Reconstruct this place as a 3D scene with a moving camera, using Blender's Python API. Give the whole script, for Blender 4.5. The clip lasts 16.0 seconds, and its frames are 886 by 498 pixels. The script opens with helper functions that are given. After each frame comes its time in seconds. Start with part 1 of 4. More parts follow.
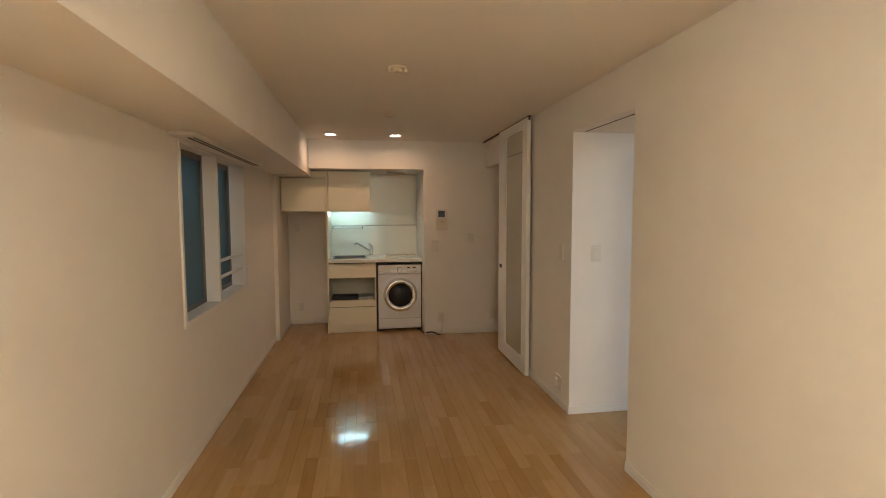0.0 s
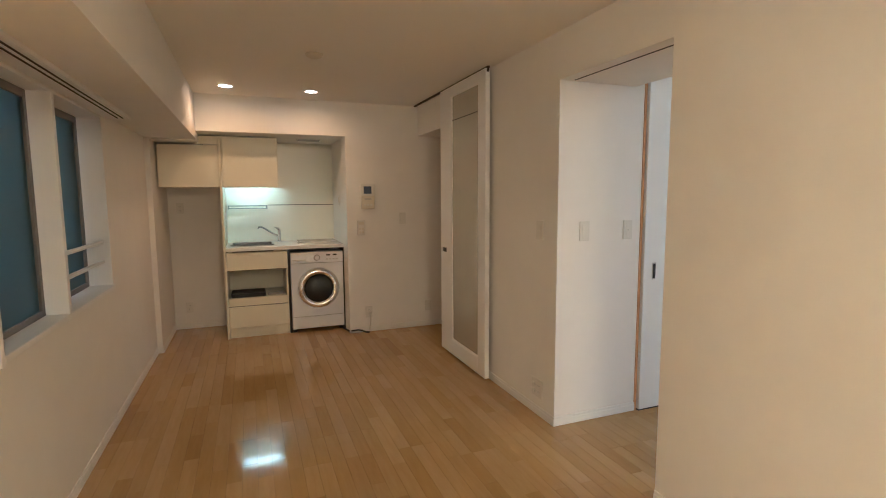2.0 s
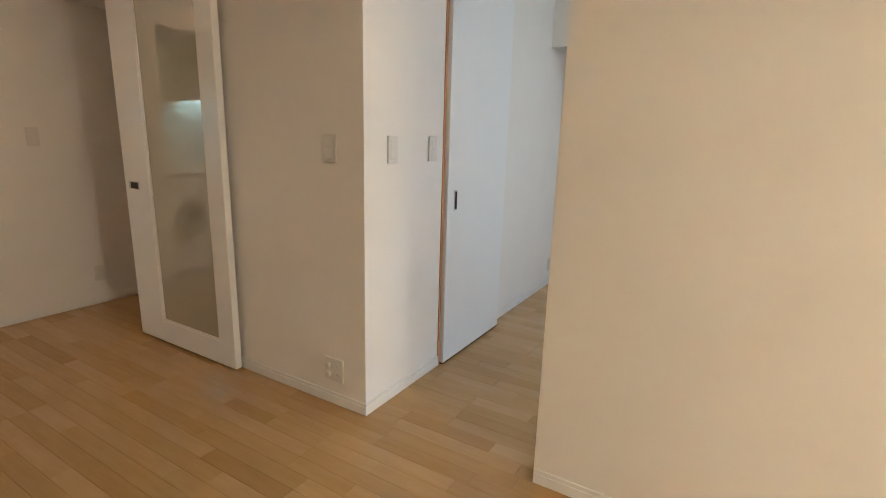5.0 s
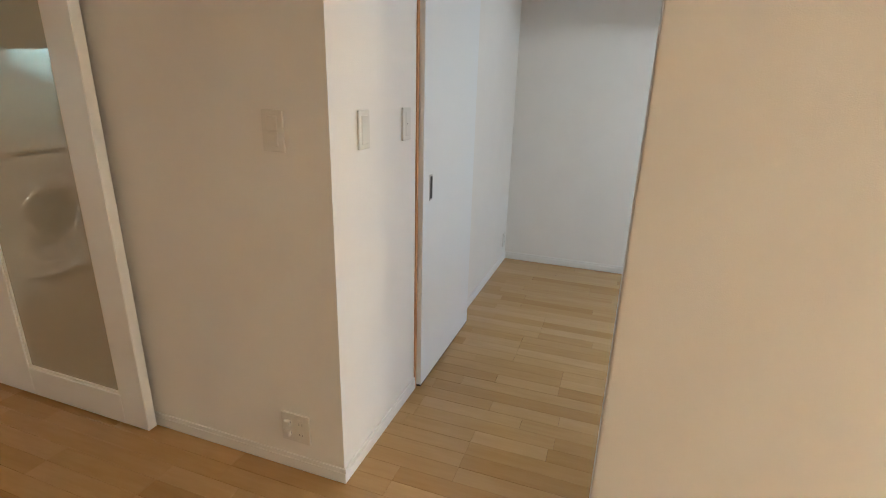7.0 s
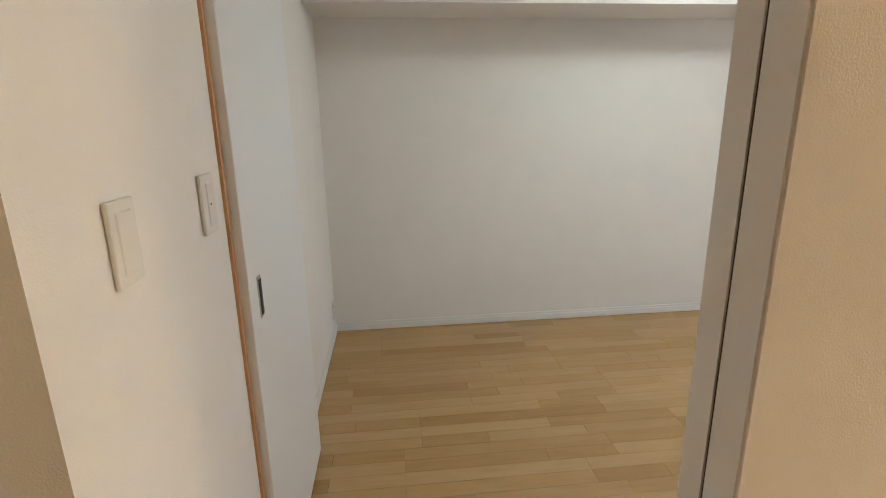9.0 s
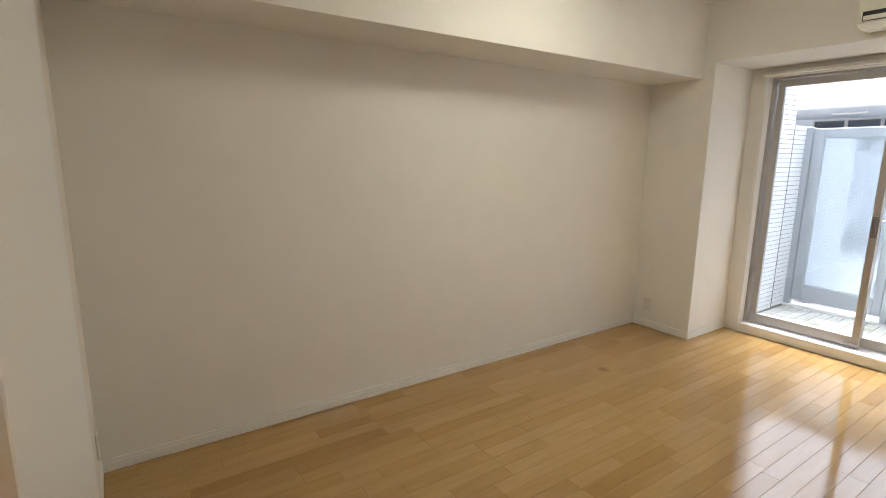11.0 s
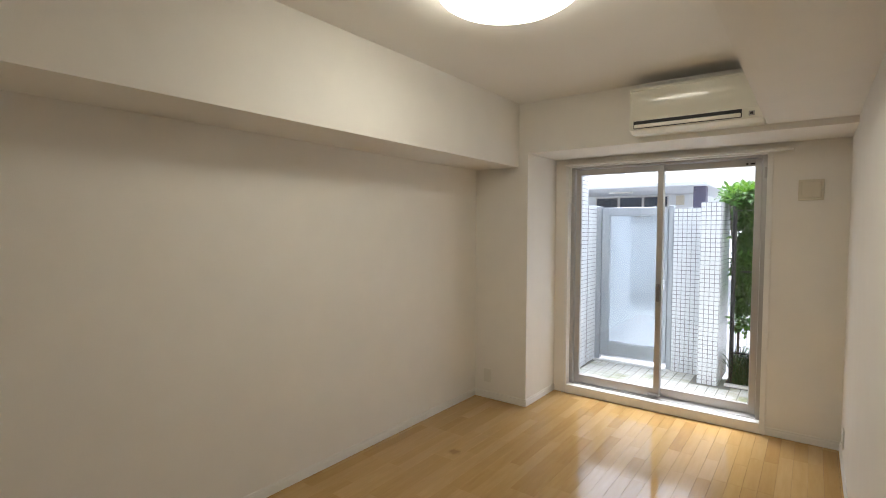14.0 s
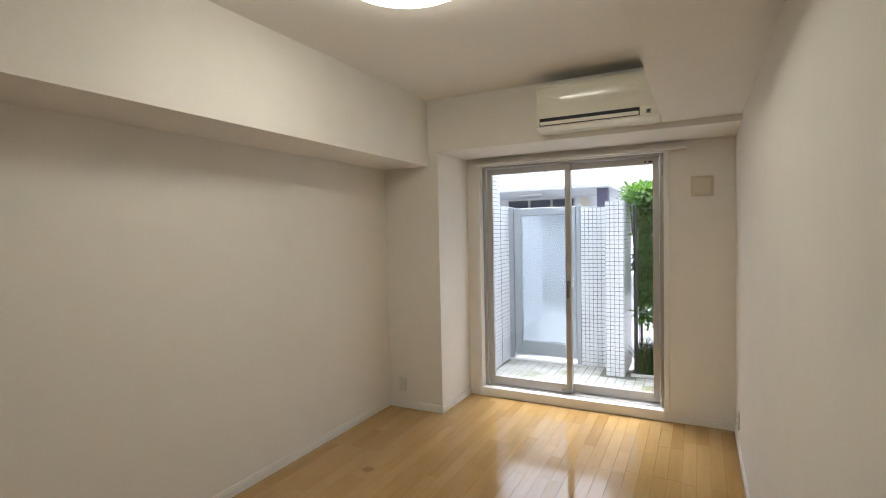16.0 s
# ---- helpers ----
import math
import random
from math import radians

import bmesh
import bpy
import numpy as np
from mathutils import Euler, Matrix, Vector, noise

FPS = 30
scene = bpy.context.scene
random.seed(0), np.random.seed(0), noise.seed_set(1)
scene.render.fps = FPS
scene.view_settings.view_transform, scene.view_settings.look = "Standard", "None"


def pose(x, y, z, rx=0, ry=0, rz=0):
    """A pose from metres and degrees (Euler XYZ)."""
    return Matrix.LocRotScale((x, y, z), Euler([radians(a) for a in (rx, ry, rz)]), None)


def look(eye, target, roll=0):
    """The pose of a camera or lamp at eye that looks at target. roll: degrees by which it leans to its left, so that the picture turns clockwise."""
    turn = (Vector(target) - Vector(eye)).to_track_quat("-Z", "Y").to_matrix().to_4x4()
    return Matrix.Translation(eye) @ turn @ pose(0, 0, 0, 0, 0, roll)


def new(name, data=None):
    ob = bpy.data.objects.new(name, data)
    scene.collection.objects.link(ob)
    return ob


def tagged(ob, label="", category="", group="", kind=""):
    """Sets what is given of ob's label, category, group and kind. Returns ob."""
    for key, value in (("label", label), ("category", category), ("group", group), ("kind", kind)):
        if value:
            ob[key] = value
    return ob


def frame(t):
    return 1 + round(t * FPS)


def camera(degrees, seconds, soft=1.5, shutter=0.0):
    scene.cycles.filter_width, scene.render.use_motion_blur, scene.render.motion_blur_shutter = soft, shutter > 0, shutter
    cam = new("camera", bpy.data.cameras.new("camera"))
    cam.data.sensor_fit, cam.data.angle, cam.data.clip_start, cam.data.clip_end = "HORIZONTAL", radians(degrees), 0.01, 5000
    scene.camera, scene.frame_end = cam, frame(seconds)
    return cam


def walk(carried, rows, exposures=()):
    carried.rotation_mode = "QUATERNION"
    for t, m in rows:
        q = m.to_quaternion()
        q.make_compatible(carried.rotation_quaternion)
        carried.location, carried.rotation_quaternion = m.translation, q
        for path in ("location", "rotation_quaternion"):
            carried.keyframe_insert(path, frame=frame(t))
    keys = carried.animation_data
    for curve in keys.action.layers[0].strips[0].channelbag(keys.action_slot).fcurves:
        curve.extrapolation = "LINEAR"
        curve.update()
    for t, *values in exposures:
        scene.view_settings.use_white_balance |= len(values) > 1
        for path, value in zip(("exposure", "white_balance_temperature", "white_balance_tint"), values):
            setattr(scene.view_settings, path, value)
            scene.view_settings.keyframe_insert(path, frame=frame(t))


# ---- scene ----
cam = camera(83.63, 16.0, soft=1.0)
PATH = [
    (0.0, pose(-0.010, -0.089, 1.542, 85.69, 0.14, -9.10)),
    (0.5, pose(-0.029, 0.137, 1.504, 85.81, 0.24, -8.95)),
    (1.0, pose(-0.084, 0.375, 1.490, 85.62, 0.43, -9.83)),
    (1.5, pose(-0.141, 0.604, 1.463, 84.40, 1.06, -13.95)),
    (2.0, pose(-0.220, 0.854, 1.452, 83.84, 0.34, -21.39)),
    (2.5, pose(-0.182, 1.095, 1.466, 82.86, -0.10, -25.68)),
    (3.0, pose(-0.175, 1.289, 1.405, 82.81, -1.00, -33.63)),
    (3.5, pose(-0.130, 1.552, 1.381, 81.83, -1.41, -40.99)),
    (4.0, pose(-0.081, 1.739, 1.373, 80.10, -1.42, -46.43)),
    (4.5, pose(-0.113, 1.923, 1.302, 79.68, -2.17, -52.16)),
    (4.7, pose(-0.127, 1.960, 1.294, 78.74, -1.95, -55.04)),
    (6.8, pose(0.234, 2.527, 1.367, 71.38, -1.41, -69.16)),
    (7.0, pose(0.269, 2.597, 1.365, 71.85, -1.47, -70.20)),
    (7.5, pose(0.394, 2.743, 1.372, 72.48, -1.39, -75.19)),
    (8.0, pose(0.603, 2.791, 1.371, 73.60, 0.02, -80.57)),
    (8.5, pose(0.758, 2.844, 1.357, 74.68, 2.18, -85.68)),
    (9.0, pose(0.987, 3.004, 1.387, 75.39, 0.94, -96.12)),
    (11.3, pose(1.766, 3.279, 1.413, 79.78, -0.33, -128.41)),
    (11.5, pose(1.793, 3.257, 1.427, 80.00, -0.24, -131.47)),
    (12.0, pose(1.696, 3.278, 1.453, 80.51, -0.30, -134.32)),
    (12.5, pose(1.714, 3.271, 1.459, 80.83, -1.06, -136.78)),
    (13.0, pose(1.759, 3.250, 1.469, 82.53, -1.13, -139.77)),
    (13.5, pose(1.793, 3.242, 1.481, 84.91, -0.76, -141.83)),
    (14.0, pose(1.826, 3.236, 1.489, 87.41, -0.22, -143.21)),
    (14.5, pose(1.843, 3.226, 1.483, 88.66, 0.15, -144.26)),
    (15.0, pose(1.847, 3.174, 1.473, 89.20, 0.62, -146.34)),
    (15.5, pose(1.853, 3.104, 1.468, 88.80, 1.10, -149.66)),
    (16.0, pose(1.870, 3.059, 1.458, 87.98, 1.17, -152.72)),
]
EXPOSURES = [(0.0, 2.16, 4980, 10), (1.0, 2.38, 4880, 10), (2.0, 2.50, 4830, 10), (4.5, 2.63, 4680, 9), (7.5, 2.7, 4700, 9), (8.6, 2.58, 4950, 9), (9.2, 2.48, 5150, 9), (11.3, 2.18, 5850, 10), (13.0, 2.0, 5850, 10), (16.0, 1.91, 5800, 10)]
walk(cam, PATH, EXPOSURES)

# ---- world and light ----
world = bpy.data.worlds.new("world")
scene.world = world
world.use_nodes = True
wn, wl = world.node_tree.nodes, world.node_tree.links
sky = wn.new("ShaderNodeTexSky")
sky.sky_type, sky.sun_disc, sky.sun_elevation, sky.sun_rotation = "NISHITA", False, radians(70), radians(161)
sky.dust_density, sky.ozone_density = 6.0, 0.6
pale = wn.new("ShaderNodeHueSaturation")
pale.inputs["Saturation"].default_value = 0.4
wl.new(sky.outputs[0], pale.inputs["Color"])
wl.new(pale.outputs[0], wn["Background"].inputs[0])
wn["Background"].inputs["Strength"].default_value = 0.158


def lamp(name, kind, m, power, color=(1, 1, 1), size=0.1, spread=180):
    data = bpy.data.lights.new(name, kind)
    data.energy, data.color = power, color
    if kind == "AREA":
        data.shape, data.size, data.spread = "DISK", size, radians(spread)
    if kind == "SUN":
        data.angle = radians(size)
    ob = new(name, data)
    ob.matrix_world = m
    return ob


WARM = (1.0, 0.738, 0.418)
lamp("sun", "SUN", look((0, 0, 10), (-1.2, 3.5, 0)), 1.6, (1, 0.98, 0.95), size=40)
for x in (-0.36, 0.357):
    lamp("downlight_lamp", "AREA", pose(x, 5.597, 2.385), 0.50, (1.0, 0.46, 0.14), size=0.08, spread=160)

# ---- materials ----


def mat(name, color, rough=0.5, metal=0.0, vary=0.06, scale=6.0, bump=0.0, bump_scale=200.0, spec=0.5, coat=0.0, transmission=0.0, ior=1.45, emit=0.0, emit_color=None):
    m = bpy.data.materials.new(name)
    m.use_nodes = True
    n, l = m.node_tree.nodes, m.node_tree.links
    b = n["Principled BSDF"]
    b.inputs["Base Color"].default_value = (*color, 1)
    b.inputs["Roughness"].default_value = rough
    b.inputs["Metallic"].default_value = metal
    b.inputs["Specular IOR Level"].default_value = spec
    b.inputs["Coat Weight"].default_value = coat
    b.inputs["Transmission Weight"].default_value = transmission
    b.inputs["IOR"].default_value = ior
    if emit:
        b.inputs["Emission Color"].default_value = (*(emit_color or color), 1)
        b.inputs["Emission Strength"].default_value = emit
    geo = n.new("ShaderNodeNewGeometry")
    if vary:
        a = n.new("ShaderNodeTexNoise")
        a.inputs["Scale"].default_value, a.inputs["Detail"].default_value = scale, 5
        l.new(geo.outputs["Position"], a.inputs["Vector"])
        mix = n.new("ShaderNodeMix")
        mix.data_type = "RGBA"
        mix.inputs[6].default_value = (*[c * (1 - vary) for c in color], 1)
        mix.inputs[7].default_value = (*[min(1, c * (1 + vary)) for c in color], 1)
        l.new(a.outputs["Fac"], mix.inputs[0])
        l.new(mix.outputs[2], b.inputs["Base Color"])
        rr = n.new("ShaderNodeMapRange")
        rr.inputs[3].default_value, rr.inputs[4].default_value = rough * 0.85, min(1, rough * 1.15)
        l.new(a.outputs["Fac"], rr.inputs[0])
        l.new(rr.outputs[0], b.inputs["Roughness"])
    if bump:
        c = n.new("ShaderNodeTexNoise")
        c.inputs["Scale"].default_value, c.inputs["Detail"].default_value = bump_scale, 3
        l.new(geo.outputs["Position"], c.inputs["Vector"])
        bn = n.new("ShaderNodeBump")
        bn.inputs["Strength"].default_value, bn.inputs["Distance"].default_value = bump, 0.002
        l.new(c.outputs["Fac"], bn.inputs["Height"])
        l.new(bn.outputs[0], b.inputs["Normal"])
    return m


def plank_mat(name, island):
    m = bpy.data.materials.new(name)
    m.use_nodes = True
    n, l = m.node_tree.nodes, m.node_tree.links
    b = n["Principled BSDF"]
    geo = n.new("ShaderNodeNewGeometry")
    info = n.new("ShaderNodeObjectInfo")
    rnd = geo.outputs["Random Per Island"] if island else info.outputs["Random"]
    off = n.new("ShaderNodeVectorMath")
    off.operation = "MULTIPLY_ADD"
    comb = n.new("ShaderNodeCombineXYZ")
    for i in range(3):
        l.new(rnd, comb.inputs[i])
    off.inputs[1].default_value = (37.0, 53.0, 11.0)
    l.new(comb.outputs[0], off.inputs[0])
    l.new(geo.outputs["Position"], off.inputs[2])
    mp = n.new("ShaderNodeMapping")
    mp.inputs["Scale"].default_value = (24.0, 2.6, 24.0)
    l.new(off.outputs[0], mp.inputs["Vector"])
    grain = n.new("ShaderNodeTexNoise")
    grain.inputs["Scale"].default_value, grain.inputs["Detail"].default_value, grain.inputs["Roughness"].default_value = 1.6, 6, 0.62
    l.new(mp.outputs[0], grain.inputs["Vector"])
    tone = n.new("ShaderNodeValToRGB")
    e = tone.color_ramp.elements
    e[0].position, e[0].color = 0.0, (0.372, 0.216, 0.068, 1)
    e[1].position, e[1].color = 1.0, (0.500, 0.324, 0.126, 1)
    for at, color in ((0.12, (0.416, 0.251, 0.083, 1)), (0.55, (0.456, 0.286, 0.102, 1))):
        tone.color_ramp.elements.new(at).color = color
    l.new(rnd, tone.inputs[0])
    figure = n.new("ShaderNodeValToRGB")
    g = figure.color_ramp.elements
    g[0].position, g[0].color = 0.3, (0.91, 0.88, 0.83, 1)
    g[1].position, g[1].color = 0.66, (1.02, 1.02, 1.02, 1)
    l.new(grain.outputs["Fac"], figure.inputs[0])
    mul = n.new("ShaderNodeMix")
    mul.data_type, mul.blend_type = "RGBA", "MULTIPLY"
    mul.inputs[0].default_value = 1.0
    l.new(tone.outputs[0], mul.inputs[6])
    l.new(figure.outputs[0], mul.inputs[7])
    # one small brown water stain on the bedroom floor
    gap = n.new("ShaderNodeVectorMath")
    gap.operation = "DISTANCE"
    gap.inputs[1].default_value = (3.685, 0.61, 0.0)
    l.new(geo.outputs["Position"], gap.inputs[0])
    ragged = n.new("ShaderNodeTexNoise")
    ragged.inputs["Scale"].default_value, ragged.inputs["Detail"].default_value = 30.0, 4
    l.new(geo.outputs["Position"], ragged.inputs["Vector"])
    edge = n.new("ShaderNodeMath")
    edge.operation = "MULTIPLY_ADD"
    edge.inputs[1].default_value = 0.05
    l.new(ragged.outputs["Fac"], edge.inputs[0])
    l.new(gap.outputs["Value"], edge.inputs[2])
    spot = n.new("ShaderNodeMapRange")
    spot.inputs[1].default_value, spot.inputs[2].default_value, spot.inputs[3].default_value, spot.inputs[4].default_value = 0.045, 0.075, 0.6, 0.0
    l.new(edge.outputs[0], spot.inputs[0])
    worn = n.new("ShaderNodeMix")
    worn.data_type = "RGBA"
    worn.inputs[7].default_value = (0.16, 0.075, 0.025, 1)
    l.new(spot.outputs[0], worn.inputs[0])
    l.new(mul.outputs[2], worn.inputs[6])
    l.new(worn.outputs[2], b.inputs["Base Color"])
    smear = n.new("ShaderNodeTexNoise")
    smear.inputs["Scale"].default_value, smear.inputs["Detail"].default_value = 3.0, 4
    l.new(geo.outputs["Position"], smear.inputs["Vector"])
    rr = n.new("ShaderNodeMapRange")
    rr.inputs[3].default_value, rr.inputs[4].default_value = 0.05, 0.12
    l.new(smear.outputs["Fac"], rr.inputs[0])
    l.new(rr.outputs[0], b.inputs["Roughness"])
    bn = n.new("ShaderNodeBump")
    bn.inputs["Strength"].default_value, bn.inputs["Distance"].default_value = 0.06, 0.001
    l.new(grain.outputs["Fac"], bn.inputs["Height"])
    l.new(bn.outputs[0], b.inputs["Normal"])
    b.inputs["Specular IOR Level"].default_value = 0.62
    return m


PAPER = mat("wallpaper", (0.83, 0.797, 0.737), 0.85, vary=0.035, scale=5.0, bump=0.32, bump_scale=300, spec=0.25)
CEIL = mat("ceiling_paper", (0.85, 0.82, 0.762), 0.9, vary=0.02, scale=1.3, bump=0.4, bump_scale=300, spec=0.2)
PAINT = mat("white_paint", (0.82, 0.80, 0.755), 0.42, vary=0.03, scale=4, bump=0.05, bump_scale=90)
DOORW = mat("door_lacquer", (0.83, 0.83, 0.81), 0.3, vary=0.02, scale=2.5, bump=0.03, bump_scale=60)
CABINET = mat("cabinet_cream", (0.80, 0.75, 0.59), 0.38, vary=0.025, scale=3)
COUNTER = mat("counter_resin", (0.84, 0.83, 0.79), 0.22, vary=0.02, scale=8)
SPLASH = mat("splash_panel", (0.85, 0.825, 0.71), 0.2, vary=0.02, scale=2)
PLASTIC = mat("white_plastic", (0.73, 0.70, 0.63), 0.35, vary=0.02, scale=20)
IVORY = mat("ivory_plastic", (0.67, 0.61, 0.48), 0.35, vary=0.02, scale=12)
ACF = mat("ac_front_gloss", (0.82, 0.80, 0.70), 0.12, vary=0.02, scale=6, spec=0.6)
ACW = mat("ac_plastic", (0.82, 0.80, 0.70), 0.32, vary=0.02, scale=6)
GREYP = mat("grey_plastic", (0.35, 0.34, 0.32), 0.4, vary=0.04)
WASHER = mat("washer_enamel", (0.80, 0.81, 0.83), 0.3, vary=0.02, scale=5)
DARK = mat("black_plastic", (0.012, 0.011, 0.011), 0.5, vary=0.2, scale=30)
GROOVE = mat("dark_groove", (0.06, 0.045, 0.035), 0.8, vary=0.1)
CHROME = mat("chrome", (0.78, 0.80, 0.83), 0.16, 1.0, vary=0.03)
STEEL = mat("brushed_steel", (0.55, 0.54, 0.52), 0.33, 1.0, vary=0.06, scale=40)
ALU = mat("anodised_aluminium", (0.50, 0.485, 0.465), 0.42, 0.7, vary=0.04, scale=12)
JAMB = mat("jamb_wood", (0.60, 0.33, 0.15), 0.55, vary=0.2, scale=18)
GLASS = mat("clear_glass", (1, 1, 1), 0.0, vary=0, transmission=1.0, ior=1.45)
BRONZE = mat("bronze_sash", (0.22, 0.20, 0.185), 0.42, 0.6, vary=0.05, scale=12)
FROST = mat("frosted_glass", (0.05, 0.105, 0.11), 0.45, vary=0.5, scale=1.3, transmission=0.75, ior=1.3)
FILM = mat("film_glass", (0.44, 0.425, 0.335), 0.03, vary=0.05, scale=2.0, spec=1.0, coat=1.0, ior=1.6)
RAILM = mat("rail_metal", (0.16, 0.20, 0.185), 0.35, 0.7, vary=0.05)
RIM = mat("sink_steel", (0.13, 0.13, 0.128), 0.3, 0.9, vary=0.06, scale=30)
PORTHOLE = mat("smoked_glass", (0.02, 0.02, 0.022), 0.05, vary=0)
GATEM = mat("gate_aluminium", (0.40, 0.43, 0.46), 0.45, 0.6, vary=0.05, scale=10)
GATEGLASS = mat("gate_glass", (0.70, 0.76, 0.81), 0.05, vary=0.05, scale=2.5, transmission=0.62, ior=1.12)
LCD = mat("lcd", (0.06, 0.08, 0.12), 0.15, vary=0)
LAMPW = mat("lamp_diffuser", (0.9, 0.88, 0.82), 0.4, vary=0, emit=3.5, emit_color=(1.0, 0.915, 0.72))
LAMPL = mat("lamp_diffuser_amber", (0.9, 0.86, 0.78), 0.4, vary=0, emit=15.0, emit_color=WARM)
DOWNW = mat("downlight_diffuser", (0.9, 0.85, 0.75), 0.4, vary=0, emit=6.0, emit_color=(1.0, 0.85, 0.62))
TUBE = mat("kitchen_tube", (0.9, 0.95, 0.9), 0.4, vary=0, emit=5.5, emit_color=(0.78, 1.0, 0.84))
TILE = mat("white_tile", (0.74, 0.76, 0.78), 0.22, vary=0.05, scale=14)
GROUT = mat("grout", (0.15, 0.15, 0.16), 0.9, vary=0.2, scale=20)
PAVER = mat("paver", (0.50, 0.50, 0.47), 0.6, vary=0.12, scale=9, bump=0.15, bump_scale=80)
pn, pl = PAVER.node_tree.nodes, PAVER.node_tree.links
moss = pn.new("ShaderNodeTexNoise")
moss.inputs["Scale"].default_value, moss.inputs["Detail"].default_value = 2.2, 8
pl.new(pn["Geometry"].outputs["Position"], moss.inputs["Vector"])
edge = pn.new("ShaderNodeMapRange")
edge.inputs[1].default_value, edge.inputs[2].default_value = 0.54, 0.70
pl.new(moss.outputs["Fac"], edge.inputs[0])
stain = pn.new("ShaderNodeMix")
stain.data_type = "RGBA"
stain.inputs[7].default_value = (0.24, 0.26, 0.14, 1)
pl.new(edge.outputs[0], stain.inputs[0])
pl.new(pn["Mix"].outputs[2], stain.inputs[6])
pl.new(stain.outputs[2], pn["Principled BSDF"].inputs["Base Color"])
CONCRETE = mat("concrete", (0.55, 0.55, 0.53), 0.85, vary=0.12, scale=3, bump=0.2, bump_scale=60)
FLOORBED = mat("floor_bed", (0.30, 0.18, 0.075), 0.8, vary=0.1)
JOINT = mat("paver_joint", (0.17, 0.17, 0.15), 0.9, vary=0.3, scale=6)
ASPHALT = mat("street_concrete", (0.24, 0.24, 0.245), 0.9, vary=0.2, scale=5, bump=0.3, bump_scale=150)
FACADE = mat("facade_paint", (0.72, 0.74, 0.75), 0.8, vary=0.06, scale=0.8)
SOIL = mat("soil", (0.06, 0.045, 0.03), 0.95, vary=0.3, scale=25, bump=0.6, bump_scale=60)
IRON = mat("dark_iron", (0.025, 0.023, 0.022), 0.5, vary=0.2, scale=20)
BARK = mat("bark", (0.10, 0.075, 0.05), 0.9, vary=0.3, scale=30)
LEAF = mat("leaf", (0.045, 0.13, 0.014), 0.38, vary=0.7, scale=16)


def thin_leaf(m, share, color):
    """Lets part of the light from behind shine through a leaf."""
    n, l = m.node_tree.nodes, m.node_tree.links
    through_it = n.new("ShaderNodeBsdfTranslucent")
    through_it.inputs["Color"].default_value = (*color, 1)
    mix = n.new("ShaderNodeMixShader")
    mix.inputs[0].default_value = share
    l.new(n["Principled BSDF"].outputs[0], mix.inputs[1])
    l.new(through_it.outputs[0], mix.inputs[2])
    l.new(mix.outputs[0], n["Material Output"].inputs["Surface"])


thin_leaf(LEAF, 0.45, (0.13, 0.34, 0.03))
ln_, ll_ = LEAF.node_tree.nodes, LEAF.node_tree.links
thin = ln_.new("ShaderNodeBsdfTranslucent")
thin.inputs["Color"].default_value = (0.20, 0.40, 0.03, 1)
both = ln_.new("ShaderNodeMixShader")
both.inputs[0].default_value = 0.3
ll_.new(ln_["Principled BSDF"].outputs[0], both.inputs[1])
ll_.new(thin.outputs[0], both.inputs[2])
ll_.new(both.outputs[0], ln_["Material Output"].inputs["Surface"])
BLADE = mat("grass_blade", (0.026, 0.068, 0.016), 0.5, vary=0.4, scale=20)
PLANK, PLANK_REST = plank_mat("maple_plank", False), plank_mat("maple_plank_joined", True)

# ---- mesh helpers ----


def bx(bm, x0, x1, y0, y1, z0, z1, bev=0.0, seg=1):
    m = Matrix.Translation(((x0 + x1) / 2, (y0 + y1) / 2, (z0 + z1) / 2)) @ Matrix.Diagonal((abs(x1 - x0), abs(y1 - y0), abs(z1 - z0), 1))
    vs = bmesh.ops.create_cube(bm, size=1, matrix=m)["verts"]
    if bev:
        es = list({e for v in vs for e in v.link_edges})
        bmesh.ops.bevel(bm, geom=es, offset=bev, segments=seg, profile=0.5, affect="EDGES")
    return bm


def boxes(*rows, bev=0.0, seg=1):
    bm = bmesh.new()
    for r in rows:
        bx(bm, *r, bev=bev, seg=seg)
    return bm


def tube(bm, pts, r, seg=10):
    """A round bar through the points."""
    pts = [Vector(p) for p in pts]
    rings = []
    for i, p in enumerate(pts):
        d = (pts[min(i + 1, len(pts) - 1)] - pts[max(i - 1, 0)]).normalized()
        a = d.cross(Vector((0, 0, 1)) if abs(d.z) < 0.9 else Vector((1, 0, 0))).normalized()
        b = d.cross(a)
        rad = r[i] if isinstance(r, (list, tuple)) else r
        rings.append([bm.verts.new(p + (a * math.cos(t) + b * math.sin(t)) * rad) for t in (2 * math.pi * k / seg for k in range(seg))])
    for q, w in zip(rings, rings[1:]):
        for k in range(seg):
            bm.faces.new((q[k], q[(k + 1) % seg], w[(k + 1) % seg], w[k]))
    bm.faces.new(rings[0][::-1])
    bm.faces.new(rings[-1])
    bmesh.ops.recalc_face_normals(bm, faces=bm.faces)
    return bm


